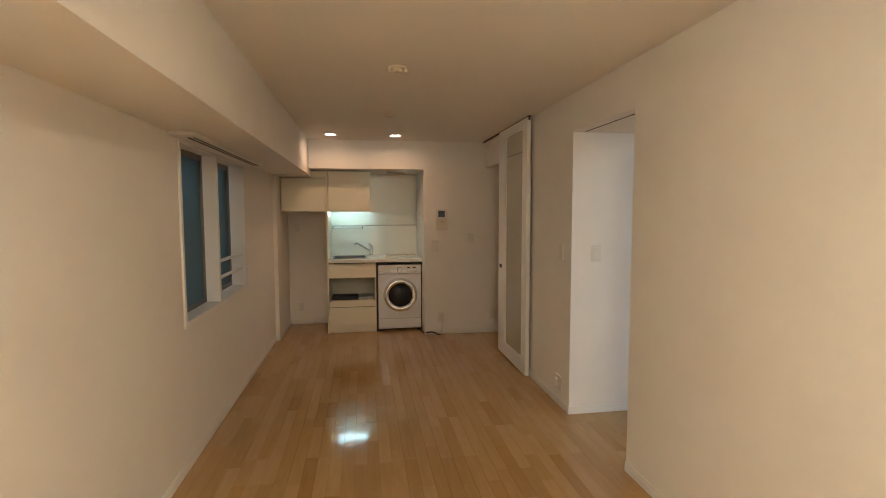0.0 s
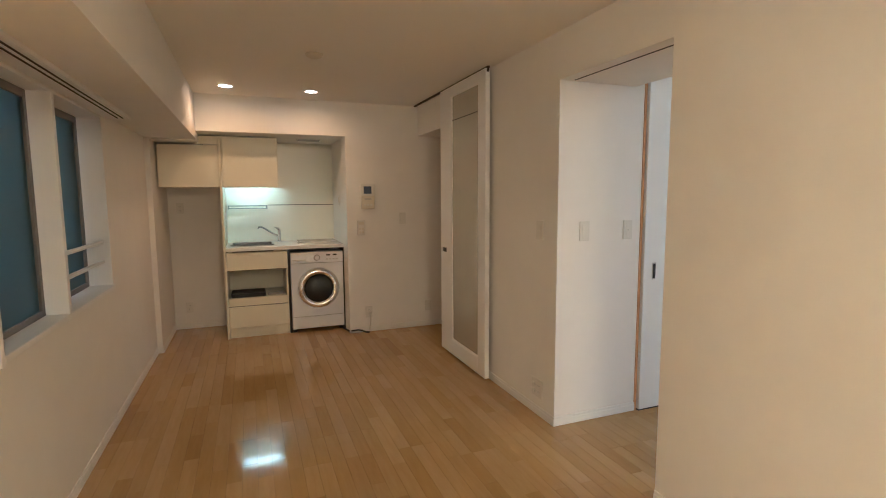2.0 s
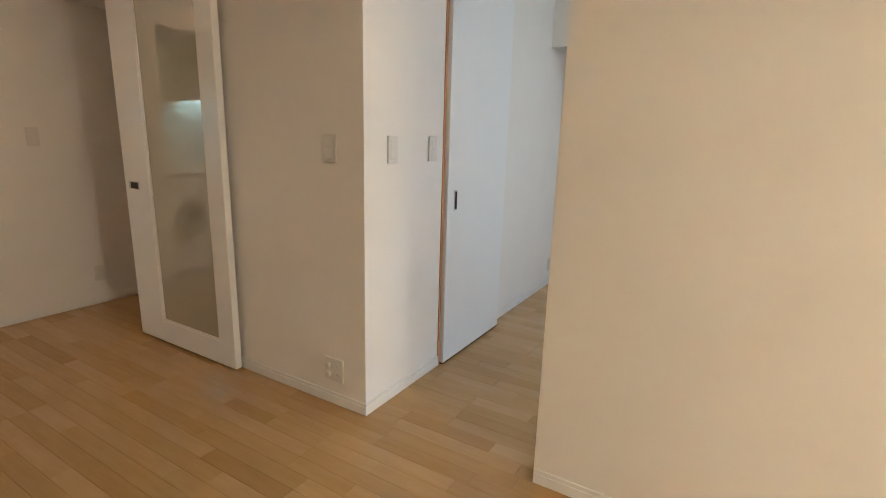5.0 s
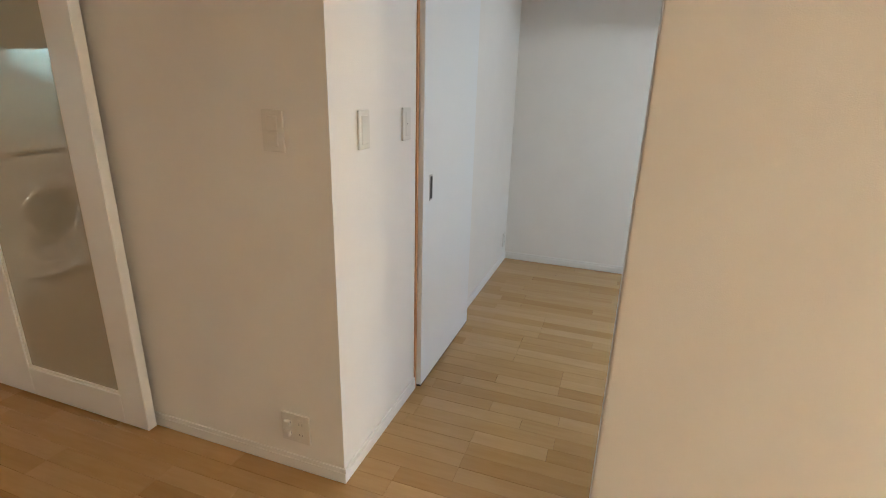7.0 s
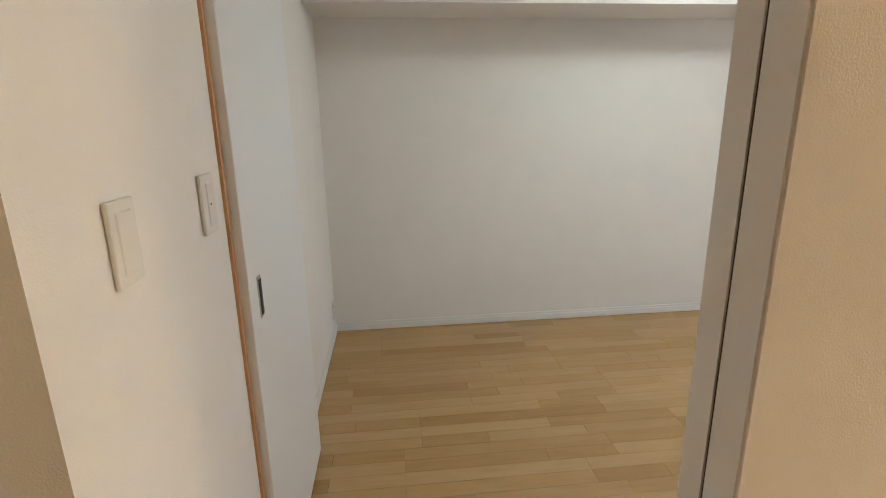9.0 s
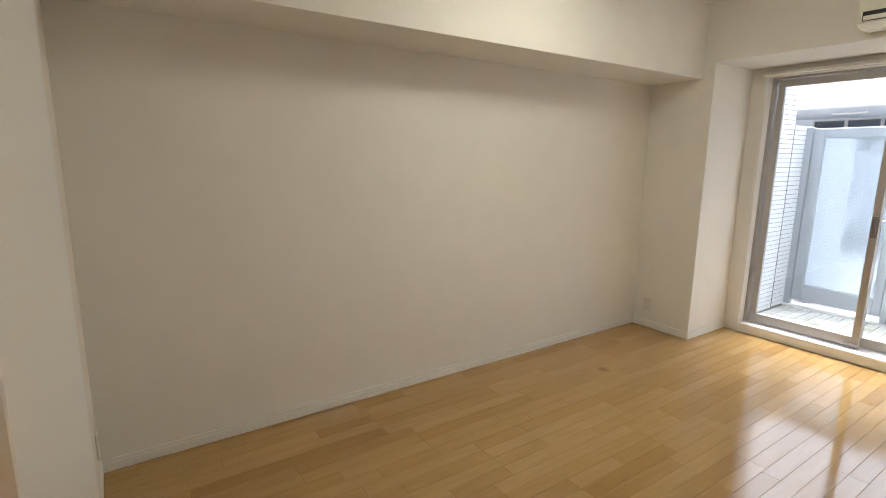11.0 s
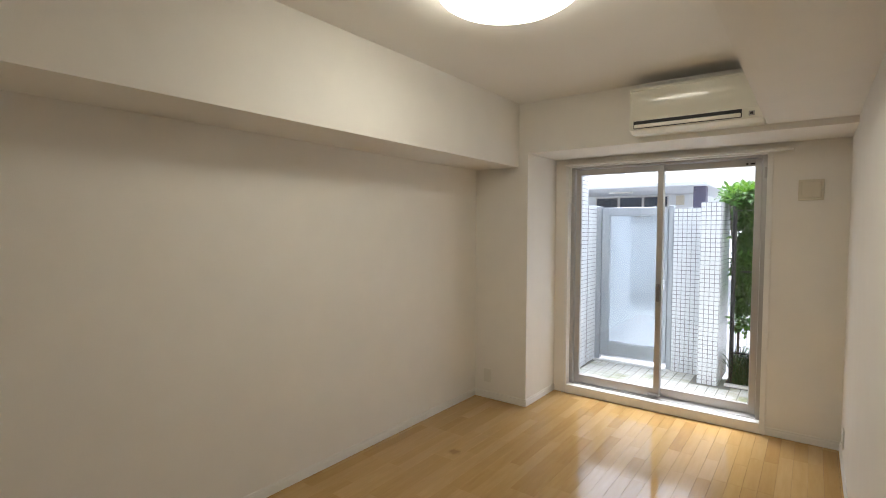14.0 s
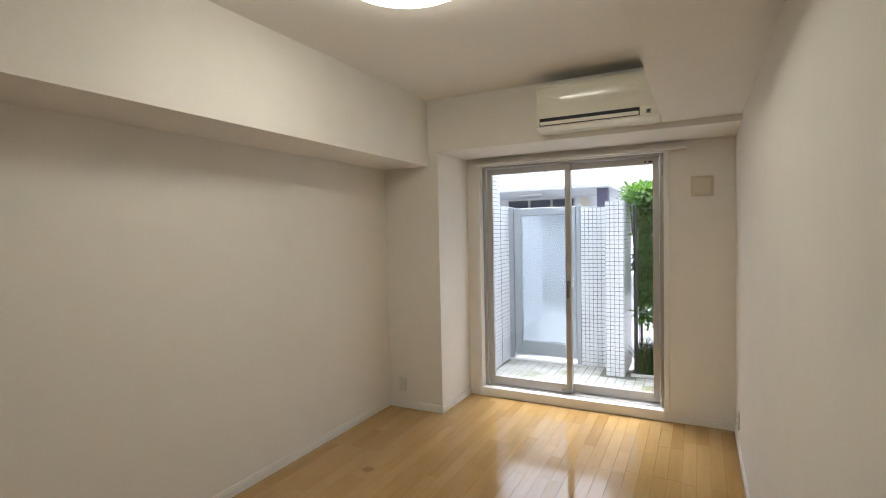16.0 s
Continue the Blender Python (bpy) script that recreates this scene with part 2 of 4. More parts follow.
def lathe(bm, profile, m, seg=40):
    """A turned shape: rows of (radius, height) about the local z of m."""
    rings = []
    for r, h in profile:
        rings.append([bm.verts.new(m @ Vector((r * math.cos(2 * math.pi * k / seg), r * math.sin(2 * math.pi * k / seg), h))) for k in range(seg)] if r > 0 else [bm.verts.new(m @ Vector((0, 0, h)))])
    for q, w in zip(rings, rings[1:]):
        for k in range(seg):
            j = (k + 1) % seg
            if len(q) == 1 and len(w) == 1:
                continue
            if len(q) == 1:
                bm.faces.new((q[0], w[j], w[k]))
            elif len(w) == 1:
                bm.faces.new((q[k], q[j], w[0]))
            else:
                bm.faces.new((q[k], q[j], w[j], w[k]))
    bmesh.ops.recalc_face_normals(bm, faces=bm.faces)
    return bm


def solid(name, bm, material, smooth=False):
    me = bpy.data.meshes.new(name)
    bm.to_mesh(me)
    bm.free()
    me.materials.append(material)
    if smooth:
        for p in me.polygons:
            p.use_smooth = True
        me.set_sharp_from_angle(angle=radians(40))
    return new(name, me)


def structure(name, bm, material, label="", category=""):
    return tagged(solid(name, bm, material), label, category, kind="structure")


def thing(name, at, label, category, group=""):
    ob = new(name)
    ob.empty_display_size = 0.05
    ob.location = at
    return tagged(ob, label, category, group)


def part(name, bm, material, parent, label="", smooth=False):
    ob = solid(name, bm, material, smooth)
    ob.parent = parent
    if parent.type == "EMPTY":
        ob.matrix_parent_inverse = Matrix.Translation(-Vector(parent.location))
    return tagged(ob, label)


def moved(bm, m):
    bmesh.ops.transform(bm, matrix=m, verts=bm.verts)
    return bm


# ---- measures of the flat ----
XL, XR, XB, XE = -1.068, 1.513, 1.638, 4.191
YS, YK, YN, YD0, YD1, YB = -0.962, 6.008, 6.886, 2.549, 3.384, 3.419
HL, HB, HD, YA = 2.40, 2.49, 2.123, -2.8
YC, CX, BX, BZ = -0.409, 3.694, 3.777, 1.977
BWX, BWZ, NX = -0.645, 1.988, 0.728

# ---- structure ----
structure("floor_base", boxes((XL - 0.2, XB, -3.0, 7.05, -0.3, -0.0125), (XB, 4.4, YS - 0.2, 7.05, -0.3, -0.0125)), CONCRETE)
structure("ceiling_living", boxes((XL - 0.2, XR + 0.05, YA - 0.2, 7.05, HL, HL + 0.15)), CEIL, "flat ceiling covered in matt cream paper", "ceiling")
structure("ceiling_bedroom", boxes((XR + 0.05, 4.4, YS - 0.25, 3.6, HB, HB + 0.1)), CEIL, "flat ceiling covered in matt cream paper", "ceiling")
structure("ceiling_hall", boxes((XB, 3.1, 5.15, YK, 2.09, 2.2)), CEIL)
structure("wall_west", boxes((XL - 0.2, XL, YA, 3.033, 0, HL), (XL - 0.2, XL, 4.609, YN, 0, HL), (XL - 0.2, XL, 3.033, 4.609, 0, 0.884), (XL - 0.2, XL, 3.033, 4.609, 1.951, HL)), PAPER, "long wall in cream paper with a window opening", "wall")
structure("wall_pier", boxes((XL, XL + 0.045, 6.014, YN, 0, 1.98)), PAPER)
structure("beam_west", boxes((XL, BWX, YA, YK + 0.02, BWZ, HL)), PAPER, "boxed ceiling beam covered in cream paper", "beam")
structure("wall_north", boxes((XL, NX + 0.1, YN, YN + 0.12, 0, HL)), PAPER)
structure("kitchen_bulkhead", boxes((BWX - 0.004, NX, YK, YN, 2.06, HL), (XL, BWX - 0.004, YK + 0.02, YN, 1.975, HL)), PAPER, "cream papered bulkhead over the kitchen niche", "bulkhead")
structure("wall_kitchen", boxes((NX, 3.1, YK, YN + 0.12, 0, HL)), PAPER, "cream papered wall beside the kitchen niche", "wall")
structure("wall_middle_south", boxes((XR, XB, YA, YD0, 0, HB)), PAPER, "cream papered partition between the two rooms", "wall")
structure("lintel_bedroom", boxes((XR, XB, YD0, YD1, HD, HB)), PAPER)
structure("wall_middle_north", boxes((XR, 2.145, YD1, 5.15, 0, HB)), PAPER, "papered wall block with an outer corner", "wall")
structure("lintel_hall", boxes((XR, XB, 5.15, YK, 2.09, HL)), PAPER)
structure("wall_hall_end", boxes((3.0, 3.1, 5.15, YK, 0, 2.09)), PAPER)
structure("wall_hall_south", boxes((2.145, 3.1, 5.05, 5.15, 0, 2.2)), PAPER)
structure("wall_bedroom_north", boxes((2.165, 4.4, YB, YB + 0.15, 0, HB)), PAPER, "white papered end wall of the bedroom", "wall")
structure("beam_middle", boxes((XB, 2.073, YC, YD1, HD, HB)), PAPER, "boxed ceiling beam covered in pale paper", "beam")
structure("wall_east", boxes((XE, 4.4, YS - 0.2, YB, 0, HB)), PAPER, "long bare wall covered in pale paper", "wall")
structure("beam_east", boxes((BX, XE, YC, YB, BZ, HB)), PAPER, "deep boxed beam above the long wall", "beam")
structure("pillar_corner", boxes((CX, XE, YS, YC, 0, HB)), PAPER, "papered corner pillar beside the window", "pillar")
structure("bulkhead_south", boxes((XB, CX, YS, YC, 2.083, HB)), PAPER, "papered bulkhead above the window", "bulkhead")
structure("wall_south", boxes((XL - 0.2, XB, YA - 0.2, YA, 0, HB)), PAPER)
structure("wall_window", boxes((XB, 2.10, YS - 0.2, YS, 0, 2.2), (3.585, CX, YS - 0.2, YS, 0, 2.2), (2.10, 3.585, YS - 0.2, YS, -0.01, 0.05), (2.10, 3.585, YS - 0.2, YS, 2.035, 2.2)), PAPER, "papered wall around the sliding window", "wall")
structure("wall_outer", boxes((XB, 2.08, YS - 0.28, YS - 0.2, -0.6, 3.2), (3.60, 4.5, YS - 0.28, YS - 0.2, -0.6, 3.2), (2.08, 3.60, YS - 0.28, YS - 0.2, 2.05, 3.2), (2.08, 3.60, YS - 0.28, YS - 0.2, -0.6, 0.04)), FACADE)
structure("jamb_groove", boxes((2.1455, 2.161, 3.377, 3.424, 0.0, HD + 0.3)), JAMB, "narrow brown wooden door stop", "trim")

for x0, x1, y0, y1, wall_side in (
    (XL, XL + 0.009, YA, 6.014, "x0"), (XL + 0.045, XL + 0.054, 6.005, YN, "x0"), (XL, XL + 0.054, 6.005, 6.014, "y1"),
    (XL + 0.054, -0.50, YN - 0.009, YN, "y1"), (XR - 0.009, XR, YA, YD0, "x1"), (XR - 0.009, XR, YD1 - 0.009, 5.15, "x1"),
    (XR, 2.145, YD1 - 0.009, YD1, "y1"), (NX, 3.0, YK - 0.009, YK, "y1"), (2.905, XE, YB - 0.009, YB, "y1"),
    (XE - 0.009, XE, YC, YB - 0.009, "x1"), (CX, XE - 0.009, YC, YC + 0.009, "y0"), (CX - 0.009, CX, YS, YC + 0.009, "x1"),
    (XB, XB + 0.009, YS, YD0, "x0"), (XB + 0.009, 2.065, YS, YS + 0.009, "y0"), (XR, XB, 5.15, 5.159, "y0"),
    (XL, XR, YA, YA + 0.009, "y0"),
):
    cut = 0.0025      # the top is stepped back from the face
    top = [x0 + (cut if wall_side == "x1" else 0), x1 - (cut if wall_side == "x0" else 0), y0 + (cut if wall_side == "y1" else 0), y1 - (cut if wall_side == "y0" else 0)]
    structure("baseboard", boxes((x0, x1, y0, y1, 0.0015, 0.043), (*top, 0.0425, 0.060), bev=0.0008), PAINT, "low white painted baseboard with a stepped top", "baseboard")

# near jamb of the passage: pocket door edge with its shadow gap, and the track slot overhead
structure("trim_pocket", boxes((XR + 0.004, 1.577, YD0, YD0 + 0.004, 0.0, HD), (1.584, XB - 0.002, YD0, YD0 + 0.004, 0.0, HD)), PAPER, "pale jamb with a pocket door gap", "trim")
structure("trim_pocket_gap", boxes((1.577, 1.584, YD0 - 0.01, YD0 + 0.001, 0.0, HD)), GROOVE)
structure("trim_track_slot", boxes((1.595, 1.606, YD0 + 0.01, YD1 - 0.02, HD - 0.002, HD + 0.01)), GROOVE, "dark pocket door track slot in the lintel", "track")
structure("door_track_hall", boxes((1.462, 1.482, 4.235, YK - 0.02, HL - 0.012, HL + 0.002)), GROOVE, "dark sliding door track in the ceiling", "track")
structure("door_track_bedroom", boxes((2.16, 2.905, 3.366, 3.384, HB - 0.1, HB - 0.085)), GROOVE, "dark sliding door track", "track")

# ---- living room window ----
win = tagged(new("window_2"), "white-framed frosted window with two panes in a recess", "window", kind="structure")
win.location = (XL, 3.821, 0.879)
part("lining", boxes((XL - 0.19, XL + 0.012, 3.005, 3.035, 0.850, 1.980), (XL - 0.19, XL + 0.004, 4.607, 4.620, 0.879, 1.966), (XL - 0.19, XL + 0.004, 3.035, 4.607, 1.948, 1.960), bev=0.002), PAINT, win)
part("window_sill", boxes((XL - 0.19, XL + 0.014, 3.035, 4.620, 0.860, 0.887), bev=0.003), PAINT, win, "white painted window sill")
part("mullion", boxes((XL - 0.125, XL + 0.01, 3.738, 3.776, 0.887, 1.948), bev=0.002), PAINT, win, "white mullion board between two panes")
for y0, y1, px in ((3.066, 3.726, -1.165), (3.788, 4.576, -1.20)):
    sash = part("sash", boxes((px - 0.015, px + 0.015, y0, y0 + 0.03, 0.889, 1.946), (px - 0.015, px + 0.015, y1 - 0.035, y1, 0.889, 1.946), (px - 0.015, px + 0.015, y0 + 0.03, y1 - 0.035, 0.889, 0.918), (px - 0.015, px + 0.015, y0 + 0.03, y1 - 0.035, 1.907, 1.946), bev=0.002), BRONZE, win, "dark bronze window sash")
    part("pane", boxes((px - 0.003, px + 0.003, y0 + 0.03, y1 - 0.035, 0.918, 1.907)), FROST, sash, "teal frosted glass pane").visible_shadow = False
for z in (1.029, 1.156):
    part("guard_bar", boxes((XL - 0.055, XL - 0.03, 3.776, 4.607, z, z + 0.022), bev=0.006, seg=2), PAINT, win, "white guard bar across the pane")
part("window_frame", boxes((-1.262, -1.235, 3.033, 4.609, 0.887, 0.908), (-1.262, -1.235, 3.033, 4.609, 1.927, 1.948), (-1.262, -1.235, 3.035, 3.066, 0.908, 1.927), (-1.262, -1.235, 4.576, 4.607, 0.908, 1.927)), ALU, win)

box_ = thing("curtain_box", (-1.0, 3.8, 1.966), "white curtain box under the ceiling beam", "curtain box")
part("board", boxes((XL + 0.001, -0.925, 2.88, 4.75, 1.966, BWZ - 0.001), bev=0.002), PAINT, box_)
for x in (-0.985, -0.955):
    part("track", boxes((x - 0.003, x + 0.003, 2.95, 4.68, 1.961, 1.967)), GROOVE, box_, "dark double curtain track")

# neighbouring wall outside that window
structure("backdrop_neighbour_wall", boxes((-2.2, -2.0, -3.0, 9.0, -0.6, 6.8)), CONCRETE)

# ---- bedroom window ----
wb = tagged(new("window_1"), "tall sliding window door with two aluminium sashes", "window", kind="structure")
wb.location = (2.845, YS, 0.05)
part("window_frame", boxes((2.10, 2.132, YS - 0.19, YS - 0.06, 0.05, 2.035), (3.544, 3.585, YS - 0.19, YS - 0.06, 0.05, 2.035), (2.132, 3.544, YS - 0.19, YS - 0.06, 2.0, 2.035), (2.132, 3.544, YS - 0.19, YS - 0.06, 0.05, 0.085), bev=0.002), ALU, wb, "silver aluminium window frame")
part("lining", boxes((2.065, 2.10, YS - 0.06, YS + 0.012, 0.0, 2.05), (3.571, 3.599, YS - 0.06, YS + 0.012, 0.0, 2.05), (2.10, 3.571, YS - 0.06, YS + 0.004, 2.015, 2.04), bev=0.002), PAINT, wb, "white painted window lining")
part("window_sill", boxes((2.10, 3.571, YS - 0.06, YS + 0.014, 0.001, 0.078), bev=0.003), PAINT, wb, "white painted window sill")
for x0, x1, y in ((2.806, 3.536, -1.061), (2.139, 2.854, -1.106)):
    z0, z1 = 0.09, 1.995
    sash = part("sash", boxes((x0, x0 + 0.045, y - 0.016, y + 0.016, z0, z1), (x1 - 0.045, x1, y - 0.016, y + 0.016, z0, z1), (x0 + 0.045, x1 - 0.045, y - 0.016, y + 0.016, z0, z0 + 0.07), (x0 + 0.045, x1 - 0.045, y - 0.016, y + 0.016, z1 - 0.05, z1), bev=0.002), ALU, wb, "silver aluminium sliding sash")
    pane = part("pane", boxes((x0 + 0.045, x1 - 0.045, y - 0.003, y + 0.003, z0 + 0.07, z1 - 0.05)), GLASS, sash, "clear glass pane")
    pane.visible_shadow = False
latch = boxes((2.815, 2.839, -1.045, -1.018, 0.885, 1.03), (2.820, 2.835, -1.018, -1.001, 0.955, 1.02), bev=0.003)
part("latch", latch, BRONZE, wb, "dark crescent latch on the meeting stile")
part("stopper", boxes((2.808, 2.891, -1.042, -1.021, 0.10, 0.118), bev=0.002), GREYP, wb)
for x0, x1 in ((2.185, 2.215), (2.228, 2.243)):
    part("label_strip", boxes((x0, x1, -1.0895, -1.0865, 1.957, 1.969)), DARK, wb, "small dark label on the sash")
part("child_lock", boxes((2.104, 2.120, YS - 0.062, YS - 0.046, 1.845, 1.925), bev=0.003), GREYP, wb, "grey lock on the window frame")

rail = thing("curtain_rail", (2.8, YS, 2.03), "white curtain rail above the window", "curtain rail")
part("rail", boxes((1.947, 3.599, YS - 0.0, YS + 0.05, 2.022, 2.042), bev=0.003), PAINT, rail)

# ---- sliding doors ----
gd = thing("sliding_door", (1.47, 4.715, 0.012), "white sliding door with a tall film-backed glass panel", "door")
dx0, dx1 = 1.451, 1.490
part("stile", boxes((dx0, dx1, 4.247, 4.375, 0.012, 2.387), bev=0.003), DOORW, gd)
part("stile", boxes((dx0, dx1, 4.92, 5.178, 0.012, 2.387), bev=0.003), DOORW, gd)
part("rail", boxes((dx0, dx1, 4.375, 4.92, 0.012, 0.150), bev=0.003), DOORW, gd)
part("rail", boxes((dx0, dx1, 4.375, 4.92, 2.305, 2.387), bev=0.003), DOORW, gd)
part("glass_panel", boxes((dx0 + 0.012, dx1 - 0.008, 4.375, 4.92, 0.150, 2.305)), FILM, gd, "glossy greenish glass with film backing")
part("glazing_bead", boxes((dx0 + 0.004, dx0 + 0.014, 4.375, 4.384, 0.150, 2.305), (dx0 + 0.004, dx0 + 0.014, 4.911, 4.92, 0.150, 2.305), (dx0 + 0.004, dx0 + 0.014, 4.384, 4.911, 0.150, 0.159), (dx0 + 0.004, dx0 + 0.014, 4.384, 4.911, 2.296, 2.305)), PAINT, gd)
part("glass_joint", boxes((dx0 + 0.008, dx0 + 0.0125, 4.385, 4.91, 2.094, 2.100)), GROOVE, gd, "thin dark line across the glass")
hd = part("handle", boxes((dx0 - 0.003, dx0 + 0.004, 5.03, 5.135, 0.936, 0.980), bev=0.002), STEEL, gd, "recessed steel pull")
part("recess", boxes((dx0 - 0.004, dx0 - 0.0025, 5.035, 5.11, 0.940, 0.976)), DARK, hd)
part("hanger", boxes((1.462, 1.48, 4.245, 4.265, 2.36, 2.398)), DARK, gd, "black door hanger")

wd = thing("sliding_door", (2.5, 3.374, 0.012), "plain white sliding door leaf standing open along the wall", "door")
part("leaf", boxes((2.164, 2.902, 3.355, 3.39, 0.012, 2.35), bev=0.002), DOORW, wd)
hd = part("handle", boxes((2.233, 2.263, 3.352, 3.358, 0.894, 1.006), bev=0.002), STEEL, wd, "recessed steel pull")
part("recess", boxes((2.238, 2.258, 3.3505, 3.3525, 0.902, 0.998)), DARK, hd)
part("bottom_seal", boxes((2.166, 2.90, 3.358, 3.387, 0.003, 0.012)), DARK, wd)

# ---- wall plates ----


def plate(m, w, h, label, category, kind, name="light_switch"):
    """A wall plate: local x across, z up, facing local -y, on its wall at y = 0."""
    ob = thing(name, m.translation, label, category)
    part("plate", moved(boxes((-w / 2, w / 2, -0.009, -0.0005, -h / 2, h / 2), bev=0.003, seg=2), m), PLASTIC, ob)
    if kind == "wide":
        part("rocker", moved(boxes((-0.021, 0.021, -0.011, -0.006, -0.045, 0.045), bev=0.002), m), PLASTIC, ob)
        part("gap", moved(boxes((-0.0225, -0.021, -0.0085, -0.006, -0.045, 0.045), (-0.0225, 0.021, -0.0085, -0.006, 0.045, 0.0462)), m), GREYP, ob)
    if kind == "lit":
        part("rocker", moved(boxes((-0.014, 0.014, -0.011, -0.006, -0.045, 0.045), bev=0.002), m), PLASTIC, ob)
        part("gap", moved(boxes((-0.0155, -0.014, -0.0085, -0.006, -0.045, 0.045), (-0.0155, 0.014, -0.0085, -0.006, 0.045, 0.0462)), m), GREYP, ob)
        part("indicator", moved(boxes((-0.002, 0.002, -0.0118, -0.0105, -0.002, 0.002)), m), DARK, ob)
    if kind == "double":
        for z in (-0.023, 0.023):
            part("rocker", moved(boxes((-0.019, 0.019, -0.011, -0.006, z - 0.0215, z + 0.0215), bev=0.002), m), PLASTIC, ob)
        part("gap", moved(boxes((-0.021, 0.021, -0.0085, -0.006, -0.0012, 0.0012), (-0.021, -0.0195, -0.0085, -0.006, -0.045, 0.045)), m), GREYP, ob)
    if kind == "outlet" or kind == "outlets":
        for dx in ((0,) if kind == "outlet" else (-0.024, 0.024)):
            for z in (-0.022, 0.022):
                sock = part("socket", moved(boxes((dx - 0.013, dx + 0.013, -0.010, -0.006, z - 0.017, z + 0.017), bev=0.003, seg=2), m), PLASTIC, ob)
                part("slot", moved(boxes((dx - 0.007, dx - 0.0055, -0.0105, -0.0095, z - 0.004, z + 0.004), (dx + 0.0055, dx + 0.007, -0.0105, -0.0095, z - 0.004, z + 0.004)), m), DARK, sock)
    return ob


plate(pose(XR, 3.572, 1.228, 0, 0, -90), 0.075, 0.122, "cream double light switch on the papered wall", "switch", "double")
plate(pose(1.706, YD1, 1.228), 0.072, 0.122, "white wide rocker light switch", "switch", "wide")
plate(pose(2.040, YD1, 1.228), 0.072, 0.122, "white light switch with a small pilot lamp", "switch", "lit")
plate(pose(1.325, YK, 1.212), 0.070, 0.120, "cream light switch on the kitchen side wall", "switch", "wide")
o = plate(pose(XR, 3.575, 0.182, 0, 0, -90), 0.118, 0.118, "cream wall outlet with aerial and plug sockets", "outlet", "outlets", "wall_outlet")
for z in (-0.022, 0.022):
    part("socket_cap", moved(boxes((-0.040, -0.016, -0.024, -0.0095, z - 0.012, z + 0.012), bev=0.005, seg=2), pose(XR, 3.575, 0.182, 0, 0, -90)), PLASTIC, o, "white child-proof socket cap")
plate(pose(1.610, YK, 0.232), 0.07, 0.115, "beige blank outlet plate above the baseboard", "outlet", "wide", "wall_outlet")
plate(pose(0.937, YK, 0.215), 0.075, 0.12, "cream wall outlet with a plug in it", "outlet", "outlet", "wall_outlet")
plate(pose(4.099, YB, 0.19), 0.07, 0.115, "white wall outlet near the room corner", "outlet", "outlet", "wall_outlet")
plate(pose(4.06, YC, 0.20, 0, 0, 180), 0.07, 0.115, "white blank wall outlet on the pillar", "outlet", "wide", "wall_outlet")
plate(pose(XB, -0.62, 0.20, 0, 0, 90), 0.07, 0.115, "white wall outlet close to the floor", "outlet", "outlet", "wall_outlet")
plate(pose(-0.91, YN, 1.33), 0.07, 0.115, "white wall outlet in the fridge recess", "outlet", "outlet", "wall_outlet")
plate(pose(-0.87, YN, 0.24), 0.07, 0.115, "white wall outlet low in the fridge recess", "outlet", "outlet", "wall_outlet")

ic = thing("intercom", (0.946, YK, 1.33), "white wall intercom with a small dark screen", "intercom")
part("body", boxes((0.874, 1.018, YK - 0.030, YK - 0.0005, 1.315, 1.580), bev=0.006, seg=2), PLASTIC, ic)
part("lower_cover", boxes((0.878, 1.014, YK - 0.034, YK - 0.029, 1.318, 1.455), bev=0.003), IVORY, ic, "ivory lower cover")
part("screen", boxes((0.902, 0.984, YK - 0.0325, YK - 0.029, 1.475, 1.552)), LCD, ic, "dark blue screen")
part("speaker", boxes((0.911, 0.981, YK - 0.0352, YK - 0.0335, 1.425, 1.429), (0.911, 0.981, YK - 0.0352, YK - 0.0335, 1.412, 1.416)), GREYP, ic)
for x in (0.914, 0.946, 0.978):
    part("button", boxes((x - 0.010, x + 0.010, YK - 0.037, YK - 0.033, 1.350, 1.370), bev=0.002), PLASTIC, ic)
rm = thing("water_heater_remote", (0.871, YK, 1.045), "white wall control panel with small buttons", "control panel")
part("body", boxes((0.831, 0.913, YK - 0.022, YK - 0.0005, 1.045, 1.20), bev=0.004, seg=2), PLASTIC, rm)
part("display", boxes((0.844, 0.898, YK - 0.0235, YK - 0.0215, 1.155, 1.185)), IVORY, rm)
for z in (1.075, 1.11):
    for x in (0.858, 0.886):
        part("button", boxes((x - 0.010, x + 0.010, YK - 0.0245, YK - 0.0215, z - 0.01, z + 0.01), bev=0.002), IVORY, rm)

plug = thing("power_plug", (0.955, YK - 0.02, 0.19), "white plug with its cord hanging to the floor", "plug")
part("plug_body", boxes((0.938, 0.966, YK - 0.04, YK - 0.0105, 0.165, 0.215), bev=0.005, seg=2), PLASTIC, plug)
cord = bmesh.new()
tube(cord, [(0.952, YK - 0.035, 0.165), (0.947, YK - 0.04, 0.1), (0.93, YK - 0.05, 0.03), (0.918, YK - 0.06, 0.008)], 0.008)
part("cord", cord, PLASTIC, plug, smooth=True)
cable = bmesh.new()
tube(cable, [(0.686, 6.194, 0.022), (0.726, 6.034, 0.020), (0.766, 5.969, 0.036), (0.806, 5.944, 0.046), (0.846, 5.939, 0.036), (0.885, 5.939, 0.016), (0.922, 5.944, 0.010)], 0.009)
tagged(solid("power_cable", cable, DARK, True), "black power cable trailing from the washing machine", "cable")

